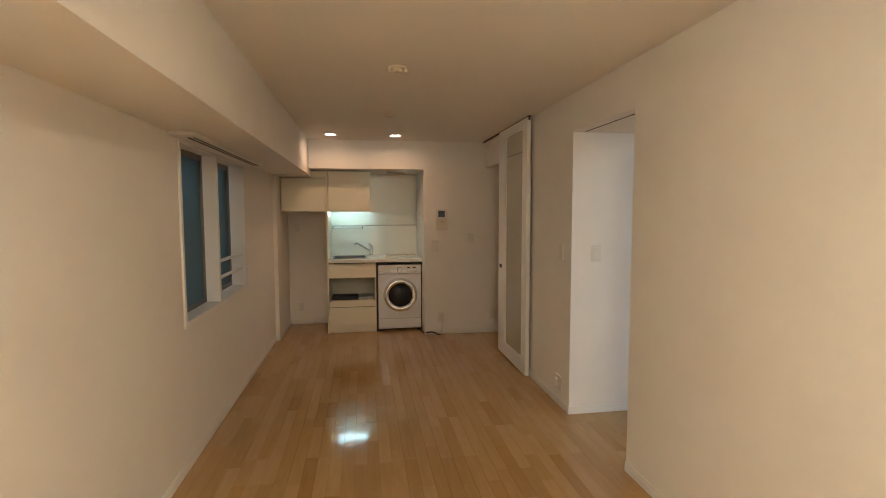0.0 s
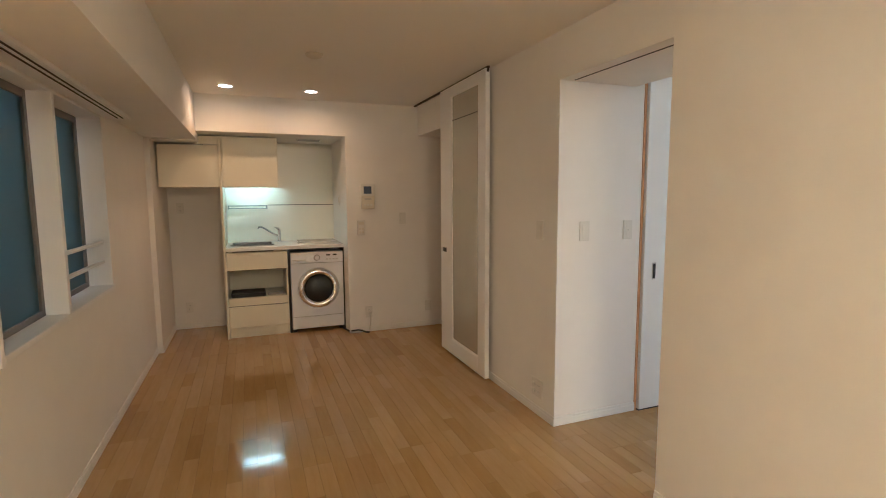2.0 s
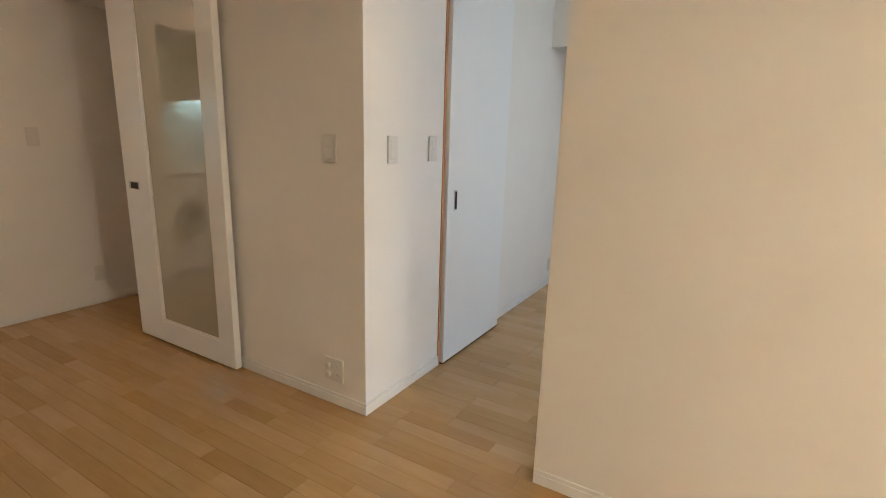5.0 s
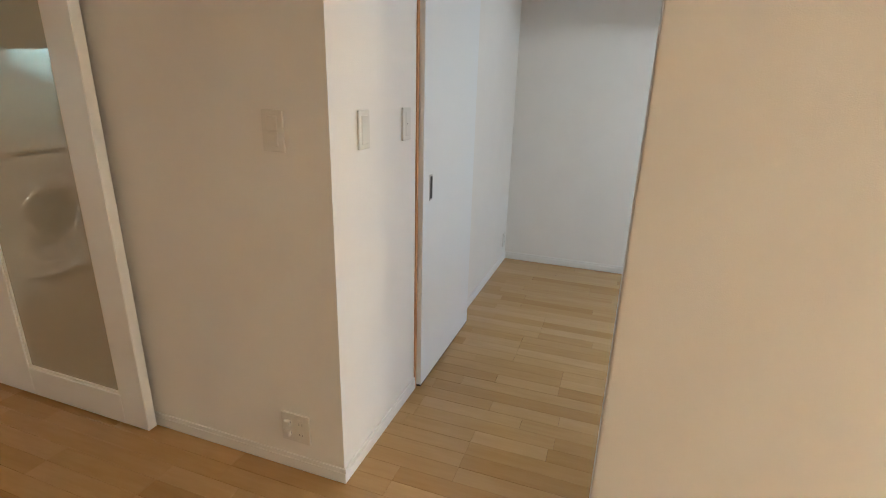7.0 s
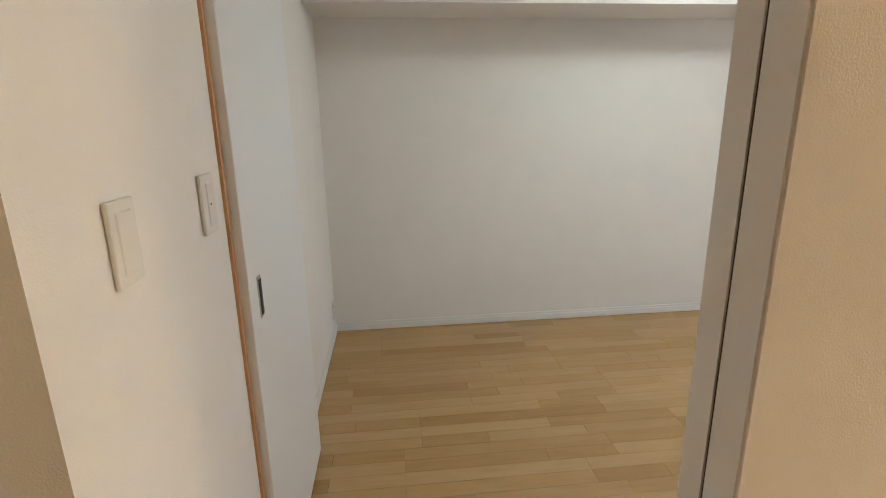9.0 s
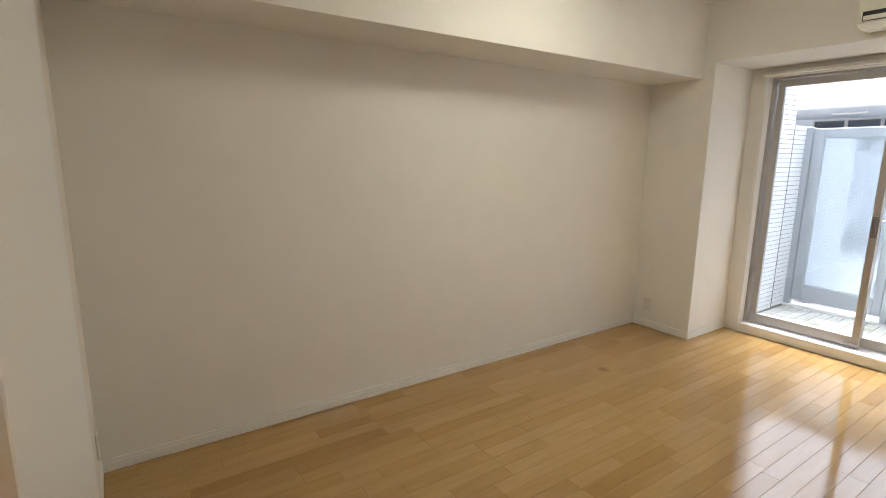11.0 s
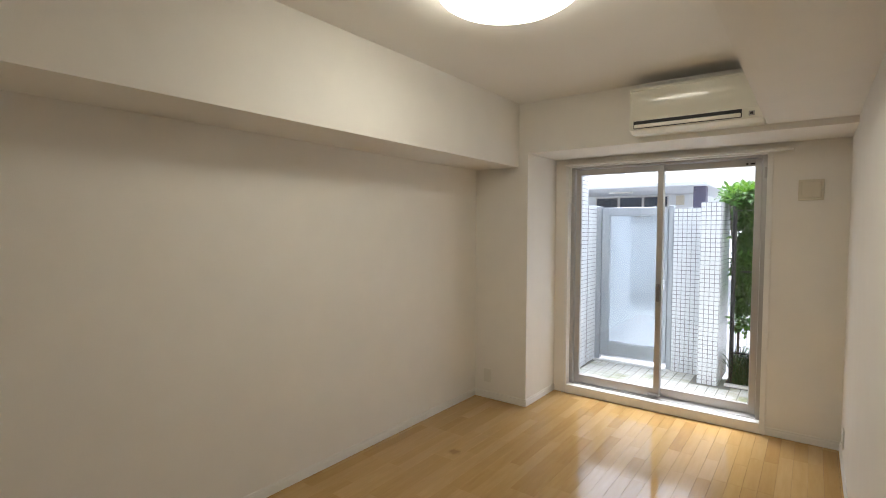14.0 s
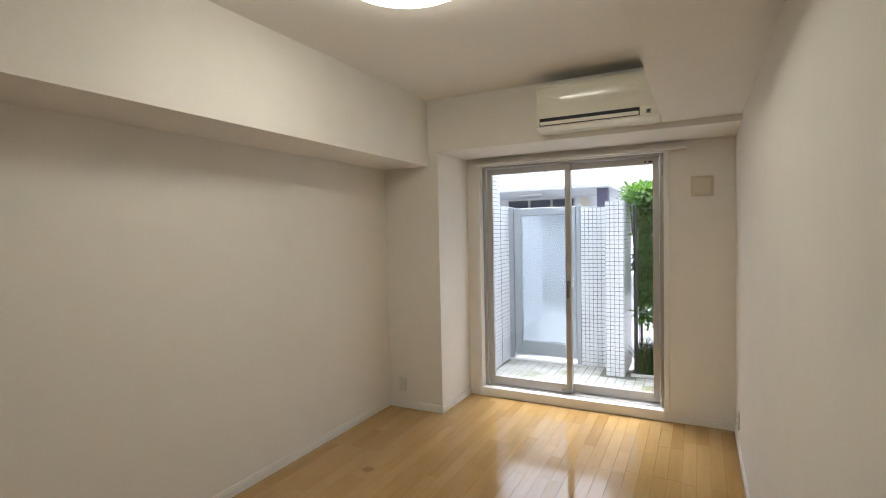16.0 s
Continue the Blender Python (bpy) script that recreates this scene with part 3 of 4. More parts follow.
# ---- kitchen ----
# its units are drawn about an origin of their own, which AT_KITCHEN lays into the flat
AT_KITCHEN = Vector((0.03, 0.096, 0.0))
KX0, KX1, KYN = XL - AT_KITCHEN.x, NX - AT_KITCHEN.x, YN - AT_KITCHEN.y


def kitchen_thing(name, at, label, category):
    return thing(name, Vector(at) + AT_KITCHEN, label, category)


def kitchen_part(name, bm, material, parent, label="", smooth=False):
    return part(name, moved(bm, Matrix.Translation(AT_KITCHEN)), material, parent, label, smooth)


def kitchen_structure(name, bm, material, label="", category=""):
    return structure(name, moved(bm, Matrix.Translation(AT_KITCHEN)), material, label, category)


CY = 6.155
uc = kitchen_thing("sink_cabinet", (-0.19, CY, 0), "cream kitchen base cabinet with drawers and an open shelf", "cabinet")
kitchen_part("side_panel", boxes((-0.505, -0.482, CY, KYN - 0.001, 0.001, 2.045), bev=0.001), CABINET, uc, "tall cream end panel")
kitchen_part("side_panel", boxes((0.092, 0.108, CY + 0.01, KYN - 0.02, 0.001, 0.90), bev=0.001), CABINET, uc)
kitchen_part("drawer_front", boxes((-0.478, 0.104, CY, CY + 0.02, 0.705, 0.888), bev=0.002), CABINET, uc)
kitchen_part("shelf_board", boxes((-0.478, 0.09, CY + 0.002, 6.70, 0.335, 0.415), bev=0.002), CABINET, uc)
kitchen_part("back_panel", boxes((-0.48, 0.09, 6.70, 6.715, 0.415, 0.88)), CABINET, uc)
kitchen_part("lower_drawer_front", boxes((-0.478, 0.104, CY, CY + 0.02, 0.108, 0.328), bev=0.002), CABINET, uc)
kitchen_part("groove", boxes((-0.478, 0.104, CY + 0.012, CY + 0.02, 0.328, 0.336)), GROOVE, uc)
kitchen_part("groove", boxes((-0.478, 0.104, CY + 0.012, CY + 0.02, 0.698, 0.705)), GROOVE, uc)
kitchen_part("plinth", boxes((-0.478, 0.104, CY + 0.03, CY + 0.045, 0.001, 0.104)), CABINET, uc)

ct = kitchen_thing("worktop", (0.1, 6.45, 0.90), "white worktop with rounded front edge", "worktop")
kitchen_part("slab", boxes((-0.481, -0.43, CY - 0.012, KYN - 0.002, 0.903, 0.938), (-0.020, KX1 - 0.003, CY - 0.012, KYN - 0.002, 0.903, 0.938), (-0.43, -0.020, CY - 0.012, 6.33, 0.903, 0.938), (-0.43, -0.020, 6.66, KYN - 0.002, 0.903, 0.938)), COUNTER, ct)
kitchen_part("front_lip", boxes((-0.481, KX1 - 0.003, CY - 0.018, CY - 0.0125, 0.901, 0.939), bev=0.002), COUNTER, ct)
sk = kitchen_thing("sink", (-0.21, 6.5, 0.72), "rectangular stainless steel sink set in the worktop", "sink")
kitchen_part("bowl", boxes((-0.428, -0.422, 6.332, 6.658, 0.75, 0.938), (-0.028, -0.022, 6.332, 6.658, 0.75, 0.938), (-0.422, -0.028, 6.332, 6.338, 0.75, 0.938), (-0.422, -0.028, 6.652, 6.658, 0.75, 0.938), (-0.428, -0.022, 6.332, 6.658, 0.745, 0.75)), RIM, sk)
b = bmesh.new()
loops = []
for x0, x1, y0, y1, r, z in ((-0.446, -0.004, 6.317, 6.673, 0.06, 0.9385), (-0.444, -0.006, 6.319, 6.671, 0.058, 0.949), (-0.424, -0.026, 6.339, 6.651, 0.042, 0.949), (-0.421, -0.029, 6.342, 6.648, 0.04, 0.93)):
    loop = []
    for cx, cy, a0 in ((x1 - r, y1 - r, 0), (x0 + r, y1 - r, 90), (x0 + r, y0 + r, 180), (x1 - r, y0 + r, 270)):
        for k in range(7):
            a = radians(a0 + 15 * k)
            loop.append(b.verts.new((cx + r * math.cos(a), cy + r * math.sin(a), z)))
    loops.append(loop)
for p, q in zip(loops, loops[1:] + loops[:1]):
    for k in range(28):
        b.faces.new((p[k], p[(k + 1) % 28], q[(k + 1) % 28], q[k]))
bmesh.ops.recalc_face_normals(b, faces=b.faces)
kitchen_part("rim", b, RIM, sk, "dark rounded steel rim", smooth=True)
tp = kitchen_thing("kitchen_tap", (0.045, 6.66, 0.939), "chrome single-lever kitchen tap", "tap")
b = bmesh.new()
lathe(b, [(0, 0), (0.027, 0), (0.027, 0.008), (0.021, 0.012), (0.021, 0.135), (0.015, 0.145), (0, 0.145)], pose(0.06, 6.67, 0.939), 24)
kitchen_part("body", b, CHROME, tp, smooth=True)
b = bmesh.new()
tube(b, [(0.055, 6.665, 1.0), (0.0, 6.645, 1.035), (-0.10, 6.60, 1.105), (-0.135, 6.585, 1.122), (-0.155, 6.575, 1.118), (-0.162, 6.572, 1.095)], 0.0105, 14)
kitchen_part("spout", b, CHROME, tp, smooth=True)
b = bmesh.new()
tube(b, [(0.06, 6.668, 1.08), (0.052, 6.65, 1.095), (0.01, 6.60, 1.11)], [0.012, 0.011, 0.007], 12)
kitchen_part("lever", b, CHROME, tp, smooth=True)
ck = kitchen_thing("cooktop", (0.45, 6.5, 0.939), "flat steel-framed glass cooktop", "cooktop")
kitchen_part("frame", boxes((0.235, 0.68, 6.36, 6.70, 0.9385, 0.952), bev=0.003), STEEL, ck)
kitchen_part("glass", boxes((0.245, 0.67, 6.385, 6.69, 0.952, 0.955)), mat("cooktop_glass", (0.62, 0.56, 0.46), 0.12, vary=0.05), ck)
kitchen_part("control_strip", boxes((0.245, 0.67, 6.362, 6.383, 0.952, 0.9545)), GREYP, ck)

fc = kitchen_thing("fridge_top_cabinet", (-0.75, 6.2, 1.545), "cream wall cabinet above the fridge recess", "cabinet")
kitchen_part("body", boxes((KX0 + 0.055, -0.507, CY + 0.04, KYN - 0.002, 1.55, 1.96)), CABINET, fc)
kitchen_part("door", boxes((KX0 + 0.06, -0.509, CY + 0.018, CY + 0.038, 1.548, 1.958), bev=0.002), CABINET, fc)
fp = kitchen_thing("filler_panel", (-0.6, 6.2, 1.965), "cream filler panel above the wall cabinet", "panel")
kitchen_part("board", boxes((-0.70, -0.507, CY + 0.02, CY + 0.038, 1.9655, 2.045), bev=0.001), CABINET, fp)
wc = kitchen_thing("wall_cabinet", (-0.2, 6.2, 1.545), "cream wall cabinet with a flat door over the sink", "cabinet")
kitchen_part("body", boxes((-0.480, 0.052, CY + 0.045, KYN - 0.002, 1.585, 2.05), (-0.480, -0.466, CY + 0.045, KYN - 0.002, 1.548, 1.585), (0.040, 0.052, CY + 0.045, KYN - 0.002, 1.548, 1.585)), CABINET, wc)
kitchen_part("door", boxes((-0.466, 0.040, CY + 0.022, CY + 0.042, 1.543, 2.042), bev=0.002), CABINET, wc)
kl = kitchen_thing("under_cabinet_light", (-0.2, 6.45, 1.53), "greenish white tube lamp glowing under the wall cabinet", "lamp")
kitchen_part("housing", boxes((-0.455, 0.03, 6.48, 6.66, 1.578, 1.584)), PLASTIC, kl)
b = bmesh.new()
tube(b, [(-0.41, 6.57, 1.565), (-0.01, 6.57, 1.565)], 0.011, 12)
kitchen_part("tube", b, TUBE, kl, "glowing fluorescent tube", smooth=True)
sp = tagged(kitchen_structure("backsplash", boxes((-0.481, KX1 - 0.001, KYN - 0.008, KYN - 0.002, 0.94, 1.352), (-0.481, KX1 - 0.001, KYN - 0.008, KYN - 0.002, 1.36, 2.055)), SPLASH), "glossy white splashback panels with a seam", "splashback")
kitchen_structure("backsplash_seam", boxes((-0.04, KX1 - 0.002, KYN - 0.010, KYN - 0.006, 1.3525, 1.3595)), GROOVE)
dr = kitchen_thing("dish_rail", (-0.26, 6.7, 1.32), "steel dish rail shelf under the wall cabinet", "rail")
b = bmesh.new()
for y, z in ((6.735, 1.350), (6.735, 1.322)):
    tube(b, [(-0.46, y, z), (-0.05, y, z)], 0.004, 8)
kitchen_part("bars", b, RAILM, dr, smooth=True)
for x in (-0.455, -0.055):
    kitchen_part("bracket", boxes((x - 0.004, x + 0.004, 6.728, KYN - 0.01, 1.312, 1.356)), RAILM, dr)
vt = kitchen_thing("niche_vent", (0.38, 6.3, 2.05), "slatted vent in the niche ceiling", "vent")
kitchen_part("frame", boxes((0.26, 0.50, 6.22, 6.40, 2.048, 2.0595)), PLASTIC, vt)
for i in range(6):
    kitchen_part("slat", boxes((0.27, 0.49, 6.232 + i * 0.027, 6.246 + i * 0.027, 2.043, 2.0485)), GREYP, vt)
sw = kitchen_thing("hood_switch", (KX1, 6.35, 1.40), "small white switch on the niche side", "switch")
kitchen_part("plate", boxes((KX1 - 0.010, KX1 - 0.0005, 6.30, 6.37, 1.35, 1.47), bev=0.002), PLASTIC, sw)
kitchen_part("rocker", boxes((KX1 - 0.014, KX1 - 0.0095, 6.322, 6.348, 1.38, 1.44), bev=0.002), IVORY, sw)
tr = kitchen_thing("grill_tray", (-0.28, 6.28, 0.416), "black flat grill tray lying on the open shelf", "tray")
kitchen_part("tray", boxes((-0.455, -0.12, 6.20, 6.45, 0.416, 0.432), (-0.455, -0.12, 6.20, 6.212, 0.432, 0.455), (-0.455, -0.12, 6.438, 6.45, 0.432, 0.455), (-0.455, -0.443, 6.212, 6.438, 0.432, 0.455), (-0.132, -0.12, 6.212, 6.438, 0.432, 0.455), bev=0.003), DARK, tr)
kitchen_part("rack", boxes((-0.44, -0.135, 6.22, 6.43, 0.456, 0.462)), IRON, tr)
fo = kitchen_thing("folded_pipe", (-0.02, 6.3, 0.416), "grey folded pipes lying beside the tray", "pipe")
b = bmesh.new()
tube(b, [(-0.10, 6.25, 0.428), (0.07, 6.24, 0.428)], 0.011, 8)
kitchen_part("pipe", b, GREYP, fo, smooth=True)
b = bmesh.new()
tube(b, [(-0.09, 6.29, 0.428), (0.05, 6.32, 0.428)], 0.011, 8)
kitchen_part("pipe", b, STEEL, fo, smooth=True)

# washing machine
wm = kitchen_thing("washing_machine", (0.405, 6.4, 0.0), "white front-loading washing machine with a chrome door ring", "washing machine")
WY = 6.15
kitchen_part("body", boxes((0.135, 0.683, WY, 6.68, 0.035, 0.862), bev=0.008, seg=2), WASHER, wm)
kitchen_part("control_panel", boxes((0.137, 0.681, WY - 0.012, WY + 0.001, 0.748, 0.858), bev=0.005, seg=2), WASHER, wm)
kitchen_part("detergent_drawer", boxes((0.14, 0.30, WY - 0.016, WY - 0.011, 0.768, 0.835), bev=0.004, seg=2), WASHER, wm)
kitchen_part("drawer_grip", boxes((0.15, 0.29, WY - 0.018, WY - 0.0155, 0.775, 0.787)), STEEL, wm)
b = bmesh.new()
lathe(b, [(0, 0.026), (0.021, 0.026), (0.024, 0.022), (0.026, 0), (0, 0)], pose(0.405, WY - 0.012, 0.80, 90, 0, 0), 28)
kitchen_part("dial", b, WASHER, wm, smooth=True)
b = bmesh.new()
lathe(b, [(0.027, 0.0), (0.027, 0.004), (0.032, 0.004), (0.033, 0.0)], pose(0.405, WY - 0.012, 0.80, 90, 0, 0), 28)
kitchen_part("dial_ring", b, GREYP, wm, smooth=True)
for x in (0.505, 0.575):
    kitchen_part("display", boxes((x, x + 0.04, WY - 0.0145, WY - 0.0115, 0.818, 0.834)), DARK, wm)
for i in range(4):
    kitchen_part("button", boxes((0.50 + 0.035 * i, 0.522 + 0.035 * i, WY - 0.015, WY - 0.0115, 0.775, 0.787), bev=0.002), STEEL, wm)
b = bmesh.new()
lathe(b, [(0.140, 0.004), (0.145, 0.034), (0.156, 0.046), (0.178, 0.052), (0.202, 0.048), (0.216, 0.034), (0.221, 0.0), (0.140, 0.0)], pose(0.415, WY, 0.475, 90, 0, 0), 56)
ring = kitchen_part("door_ring", b, CHROME, wm, "wide polished chrome door ring", smooth=True)
b = bmesh.new()
lathe(b, [(0.142, 0.004), (0.141, 0.034), (0.12, 0.044), (0.08, 0.056), (0.04, 0.062), (0, 0.064)], pose(0.415, WY, 0.475, 90, 0, 0), 48)
kitchen_part("porthole", b, PORTHOLE, ring, "dark domed door glass", smooth=True)
kitchen_part("door_grip", boxes((0.565, 0.598, WY - 0.058, WY - 0.046, 0.43, 0.52), bev=0.004, seg=2), CHROME, ring)
kitchen_part("kick_panel", boxes((0.137, 0.681, WY - 0.004, WY + 0.001, 0.04, 0.165), bev=0.003), WASHER, wm)
for z in (0.166, 0.742):
    kitchen_part("seam", boxes((0.137, 0.681, WY - 0.0015, WY + 0.0008, z, z + 0.004)), GREYP, wm)
for x in (0.16, 0.655):
    for y in (6.19, 6.63):
        kitchen_part("foot", boxes((x - 0.02, x + 0.02, y - 0.02, y + 0.02, 0.0005, 0.036)), DARK, wm)
# black boxes stand in for the shade in the gaps round the washer
kitchen_structure("washer_bay_shade", boxes((0.11, 0.133, CY + 0.012, 6.70, 0.001, 0.90), (0.685, KX1 - 0.001, CY + 0.003, 6.70, 0.001, 0.90), (0.11, KX1 - 0.001, 6.70, 6.715, 0.001, 0.90), (0.11, KX1 - 0.001, CY + 0.03, 6.7, 0.885, 0.90)), DARK, "black fill for the shaded gaps around the washing machine", "lining")

# ---- ceiling fittings ----


def downlight(x, y):
    ob = thing("downlight", (x, y, HL), "small round recessed downlight glowing warm", "downlight", "kitchen downlights")
    b = bmesh.new()
    lathe(b, [(0.052, -0.001), (0.056, -0.006), (0.066, -0.004), (0.068, 0.0), (0.052, 0.0)], pose(x, y, HL), 36)
    part("trim_ring", b, PAINT, ob, smooth=True)
    b = bmesh.new()
    lathe(b, [(0, -0.003), (0.052, -0.003), (0.052, -0.0005), (0, -0.0005)], pose(x, y, HL), 36)
    part("diffuser", b, DOWNW, ob, "glowing diffuser")


downlight(-0.36, 5.597)
downlight(0.357, 5.597)
rs = thing("ceiling_rosette", (0.203, 2.93, HL), "white round ceiling rosette with plug socket", "ceiling rosette")
b = bmesh.new()
lathe(b, [(0, -0.010), (0.042, -0.010), (0.045, -0.007), (0.045, 0.0), (0, 0.0)], pose(0.203, 2.93, HL - 0.0005), 36)
part("base", b, IVORY, rs, smooth=True)
b = bmesh.new()
lathe(b, [(0, -0.030), (0.024, -0.030), (0.028, -0.026), (0.028, -0.010), (0, -0.010)], pose(0.203, 2.93, HL - 0.0005), 28)
part("socket", b, IVORY, rs, smooth=True)
for x in (0.148, 0.245):
    part("hook", boxes((x, x + 0.013, 2.92, 2.94, HL - 0.03, HL - 0.0005), bev=0.002), IVORY, rs)
fa = thing("smoke_alarm", (0.235, 4.37, HL), "flat cream round smoke alarm on the ceiling", "smoke alarm")
b = bmesh.new()
lathe(b, [(0, -0.026), (0.03, -0.026), (0.05, -0.018), (0.06, -0.004), (0.06, 0.0), (0, 0.0)], pose(0.235, 4.37, HL - 0.0005), 36)
part("cover", b, IVORY, fa, smooth=True)



def ceiling_lamp(x, y, h, depth, glow, label):
    ob = thing("ceiling_lamp", (x, y, h), label, "ceiling lamp")
    b = bmesh.new()
    lathe(b, [(0, -0.02), (0.24, -0.02), (0.25, 0.0), (0, 0.0)], pose(x, y, h - 0.0005), 48)
    part("base", b, PAINT, ob, smooth=True)
    b = bmesh.new()
    dome = [(r, -0.021 - depth * k) for r, k in ((0, 1.0), (0.10, 0.99), (0.19, 0.93), (0.25, 0.76), (0.282, 0.5), (0.288, 0.24), (0.278, 0.0))]
    lathe(b, dome + [(0.24, -0.0205), (0, -0.0205)], pose(x, y, h - 0.0005), 64)
    part("diffuser", b, glow, ob, "glowing opal diffuser", smooth=True)


ceiling_lamp(2.85, 1.43, HB, 0.075, LAMPW, "round white ceiling lamp glowing warm white")
ceiling_lamp(0.21, -0.75, HL, 0.13, LAMPL, "round opal ceiling lamp glowing amber")

# ---- air conditioner ----
ac = thing("air_conditioner", (2.46, YC, 2.115), "cream wall air conditioner with a slim dark outlet", "air conditioner")
ax0, ax1, ay = 2.078, 2.842, -0.205
prof = [(YC + 0.0005, 2.120), (YC + 0.14, 2.115), (ay - 0.012, 2.137), (ay - 0.004, 2.170), (ay + 0.0, 2.245), (ay - 0.004, 2.385), (ay - 0.014, 2.407), (YC + 0.0005, 2.411)]
b = bmesh.new()
ends = [[b.verts.new((x, y, z)) for y, z in prof] for x in (ax0, ax1)]
for i in range(len(prof)):
    j = (i + 1) % len(prof)
    b.faces.new((ends[0][i], ends[0][j], ends[1][j], ends[1][i]))
b.faces.new(ends[0][::-1])
b.faces.new(ends[1])
bmesh.ops.recalc_face_normals(b, faces=b.faces)
bmesh.ops.bevel(b, geom=[e for e in b.edges if abs(e.verts[0].co.x - e.verts[1].co.x) < 0.01], offset=0.008, segments=2, affect="EDGES")
part("body", b, ACW, ac)
b = bmesh.new()
grid = [[b.verts.new((ax0 + 0.018 + (ax1 - ax0 - 0.036) * i / 24, ay + 0.001 + 0.022 * (1 - ((j / 12 - 0.85) / 0.85) ** 2) * (1 - 0.6 * (2 * i / 24 - 1) ** 4), 2.200 + 0.186 * j / 12)) for j in range(13)] for i in range(25)]
for i in range(24):
    for j in range(12):
        b.faces.new((grid[i][j], grid[i + 1][j], grid[i + 1][j + 1], grid[i][j + 1]))
rim = [grid[i][0] for i in range(25)] + [grid[24][j] for j in range(1, 13)] + [grid[i][12] for i in range(23, -1, -1)] + [grid[0][j] for j in range(11, 0, -1)]
back = [b.verts.new((v.co.x, ay - 0.006, v.co.z)) for v in rim]
for k in range(len(rim)):
    b.faces.new((rim[k], back[k], back[(k + 1) % len(rim)], rim[(k + 1) % len(rim)]))
bmesh.ops.recalc_face_normals(b, faces=b.faces)
part("front_panel", b, ACF, ac, "softly bowed glossy front panel", smooth=True)
part("intake", boxes((ax0 + 0.02, ax1 - 0.02, YC + 0.03, ay - 0.03, 2.410, 2.413)), DARK, ac, "dark intake grille on top")
part("top_lip", boxes((ax0 + 0.006, ax1 - 0.006, ay - 0.012, ay + 0.003, 2.390, 2.411), bev=0.003), ACW, ac)
part("outlet_slot", boxes((ax0 + 0.11, ax1 - 0.03, ay - 0.02, ay - 0.0005, 2.145, 2.194)), DARK, ac, "black air outlet slot")
part("louver", boxes((ax0 + 0.115, ax1 - 0.035, ay - 0.014, ay + 0.006, 2.148, 2.171), bev=0.003), ACW, ac, "white louver blade")
part("receiver", boxes((ax0 + 0.045, ax0 + 0.075, ay - 0.006, ay + 0.0025, 2.150, 2.177), bev=0.002), GREYP, ac)
part("label", boxes((ax0 + 0.052, ax0 + 0.068, ay + 0.002, ay + 0.0035, 2.157, 2.171)), DARK, ac)

vn = thing("wall_vent", (1.848, YS, 1.68), "square cream ventilation cover on the wall", "vent")
part("frame", boxes((1.776, 1.918, YS + 0.0005, YS + 0.016, 1.676, 1.818), bev=0.004, seg=2), IVORY, vn)
part("cover", boxes((1.792, 1.902, YS + 0.015, YS + 0.028, 1.692, 1.802), bev=0.004, seg=2), IVORY, vn)

# ---- outside ----
TZ = -0.28
structure("ground", boxes((-400, 400, -400, 400, -0.62, -0.42)), ASPHALT, "pale grey street beyond the gate", "ground")


def tiled(name, x0, x1, y0, y1, z0, z1, faces, label, pitch=0.05):
    """A wall with a dark joint bed and small square tiles standing proud on the named faces."""
    ob = thing(name, ((x0 + x1) / 2, (y0 + y1) / 2, z0), label, "wall")
    part("core", boxes((x0, x1, y0, y1, z0, z1)), GROUT, ob, "dark joint bed")
    vs, fs = [], []

    def tile(o, u, w, n):
        g, d = 0.0028, 0.004
        k = len(vs)
        a, c = o + u * g + w * g, o + u * (pitch - g) + w * (pitch - g)
        p = [a, a + u * (pitch - 2 * g), c, a + w * (pitch - 2 * g)]
        vs.extend([*p, *[q + n * d for q in p]])
        fs.extend([(k + 4, k + 5, k + 6, k + 7)] + [(k + i, k + (i + 1) % 4, k + 4 + (i + 1) % 4, k + 4 + i) for i in range(4)])

    for f in faces:
        n = Vector({"n": (0, 1, 0), "w": (-1, 0, 0), "e": (1, 0, 0), "t": (0, 0, 1)}[f])
        u, w = {"n": ((1, 0, 0), (0, 0, 1)), "w": ((0, 1, 0), (0, 0, 1)), "e": ((0, 1, 0), (0, 0, 1)), "t": ((1, 0, 0), (0, 1, 0))}[f]
        u, w = Vector(u), Vector(w)
        o = Vector({"n": (x0, y1, z0), "w": (x0, y0, z0), "e": (x1, y0, z0), "t": (x0, y0, z1)}[f])
        lu = (x1 - x0) if f in "nt" else (y1 - y0)
        lw = (y1 - y0) if f == "t" else (z1 - z0)
        for i in range(int(lu / pitch + 0.02)):
            for j in range(int(lw / pitch + 0.02)):
                tile(o + u * (i * pitch) + w * (j * pitch), u, w, n)
    me = bpy.data.meshes.new("tiles")
    me.from_pydata([tuple(v) for v in vs], [], fs)
    me.materials.append(TILE)
    me.validate()
    t = new("tiles", me)
    t.parent = ob
    t.matrix_parent_inverse = Matrix.Translation(-Vector(ob.location))
    tagged(t, "small square white glazed tiles", kind="stuff")
    return ob


tiled("tiled_pillar", 2.64, 2.84, -3.66, -2.96, TZ, TZ + 2.05, "nwet", "white tiled garden pillar with dark joints")
tiled("tiled_wall", 2.844, 3.194, -3.55, -3.30, TZ, TZ + 2.0, "nt", "white tiled garden wall beside the gate")
tiled("tiled_wall", 4.15, 4.35, -3.45, -2.954, TZ, TZ + 2.05, "wt", "low white tiled wall along the terrace")
tiled("tiled_wall", 4.14, 4.34, -2.95, -1.20, TZ, TZ + 3.6, "w", "tall white tiled house wall beside the terrace")
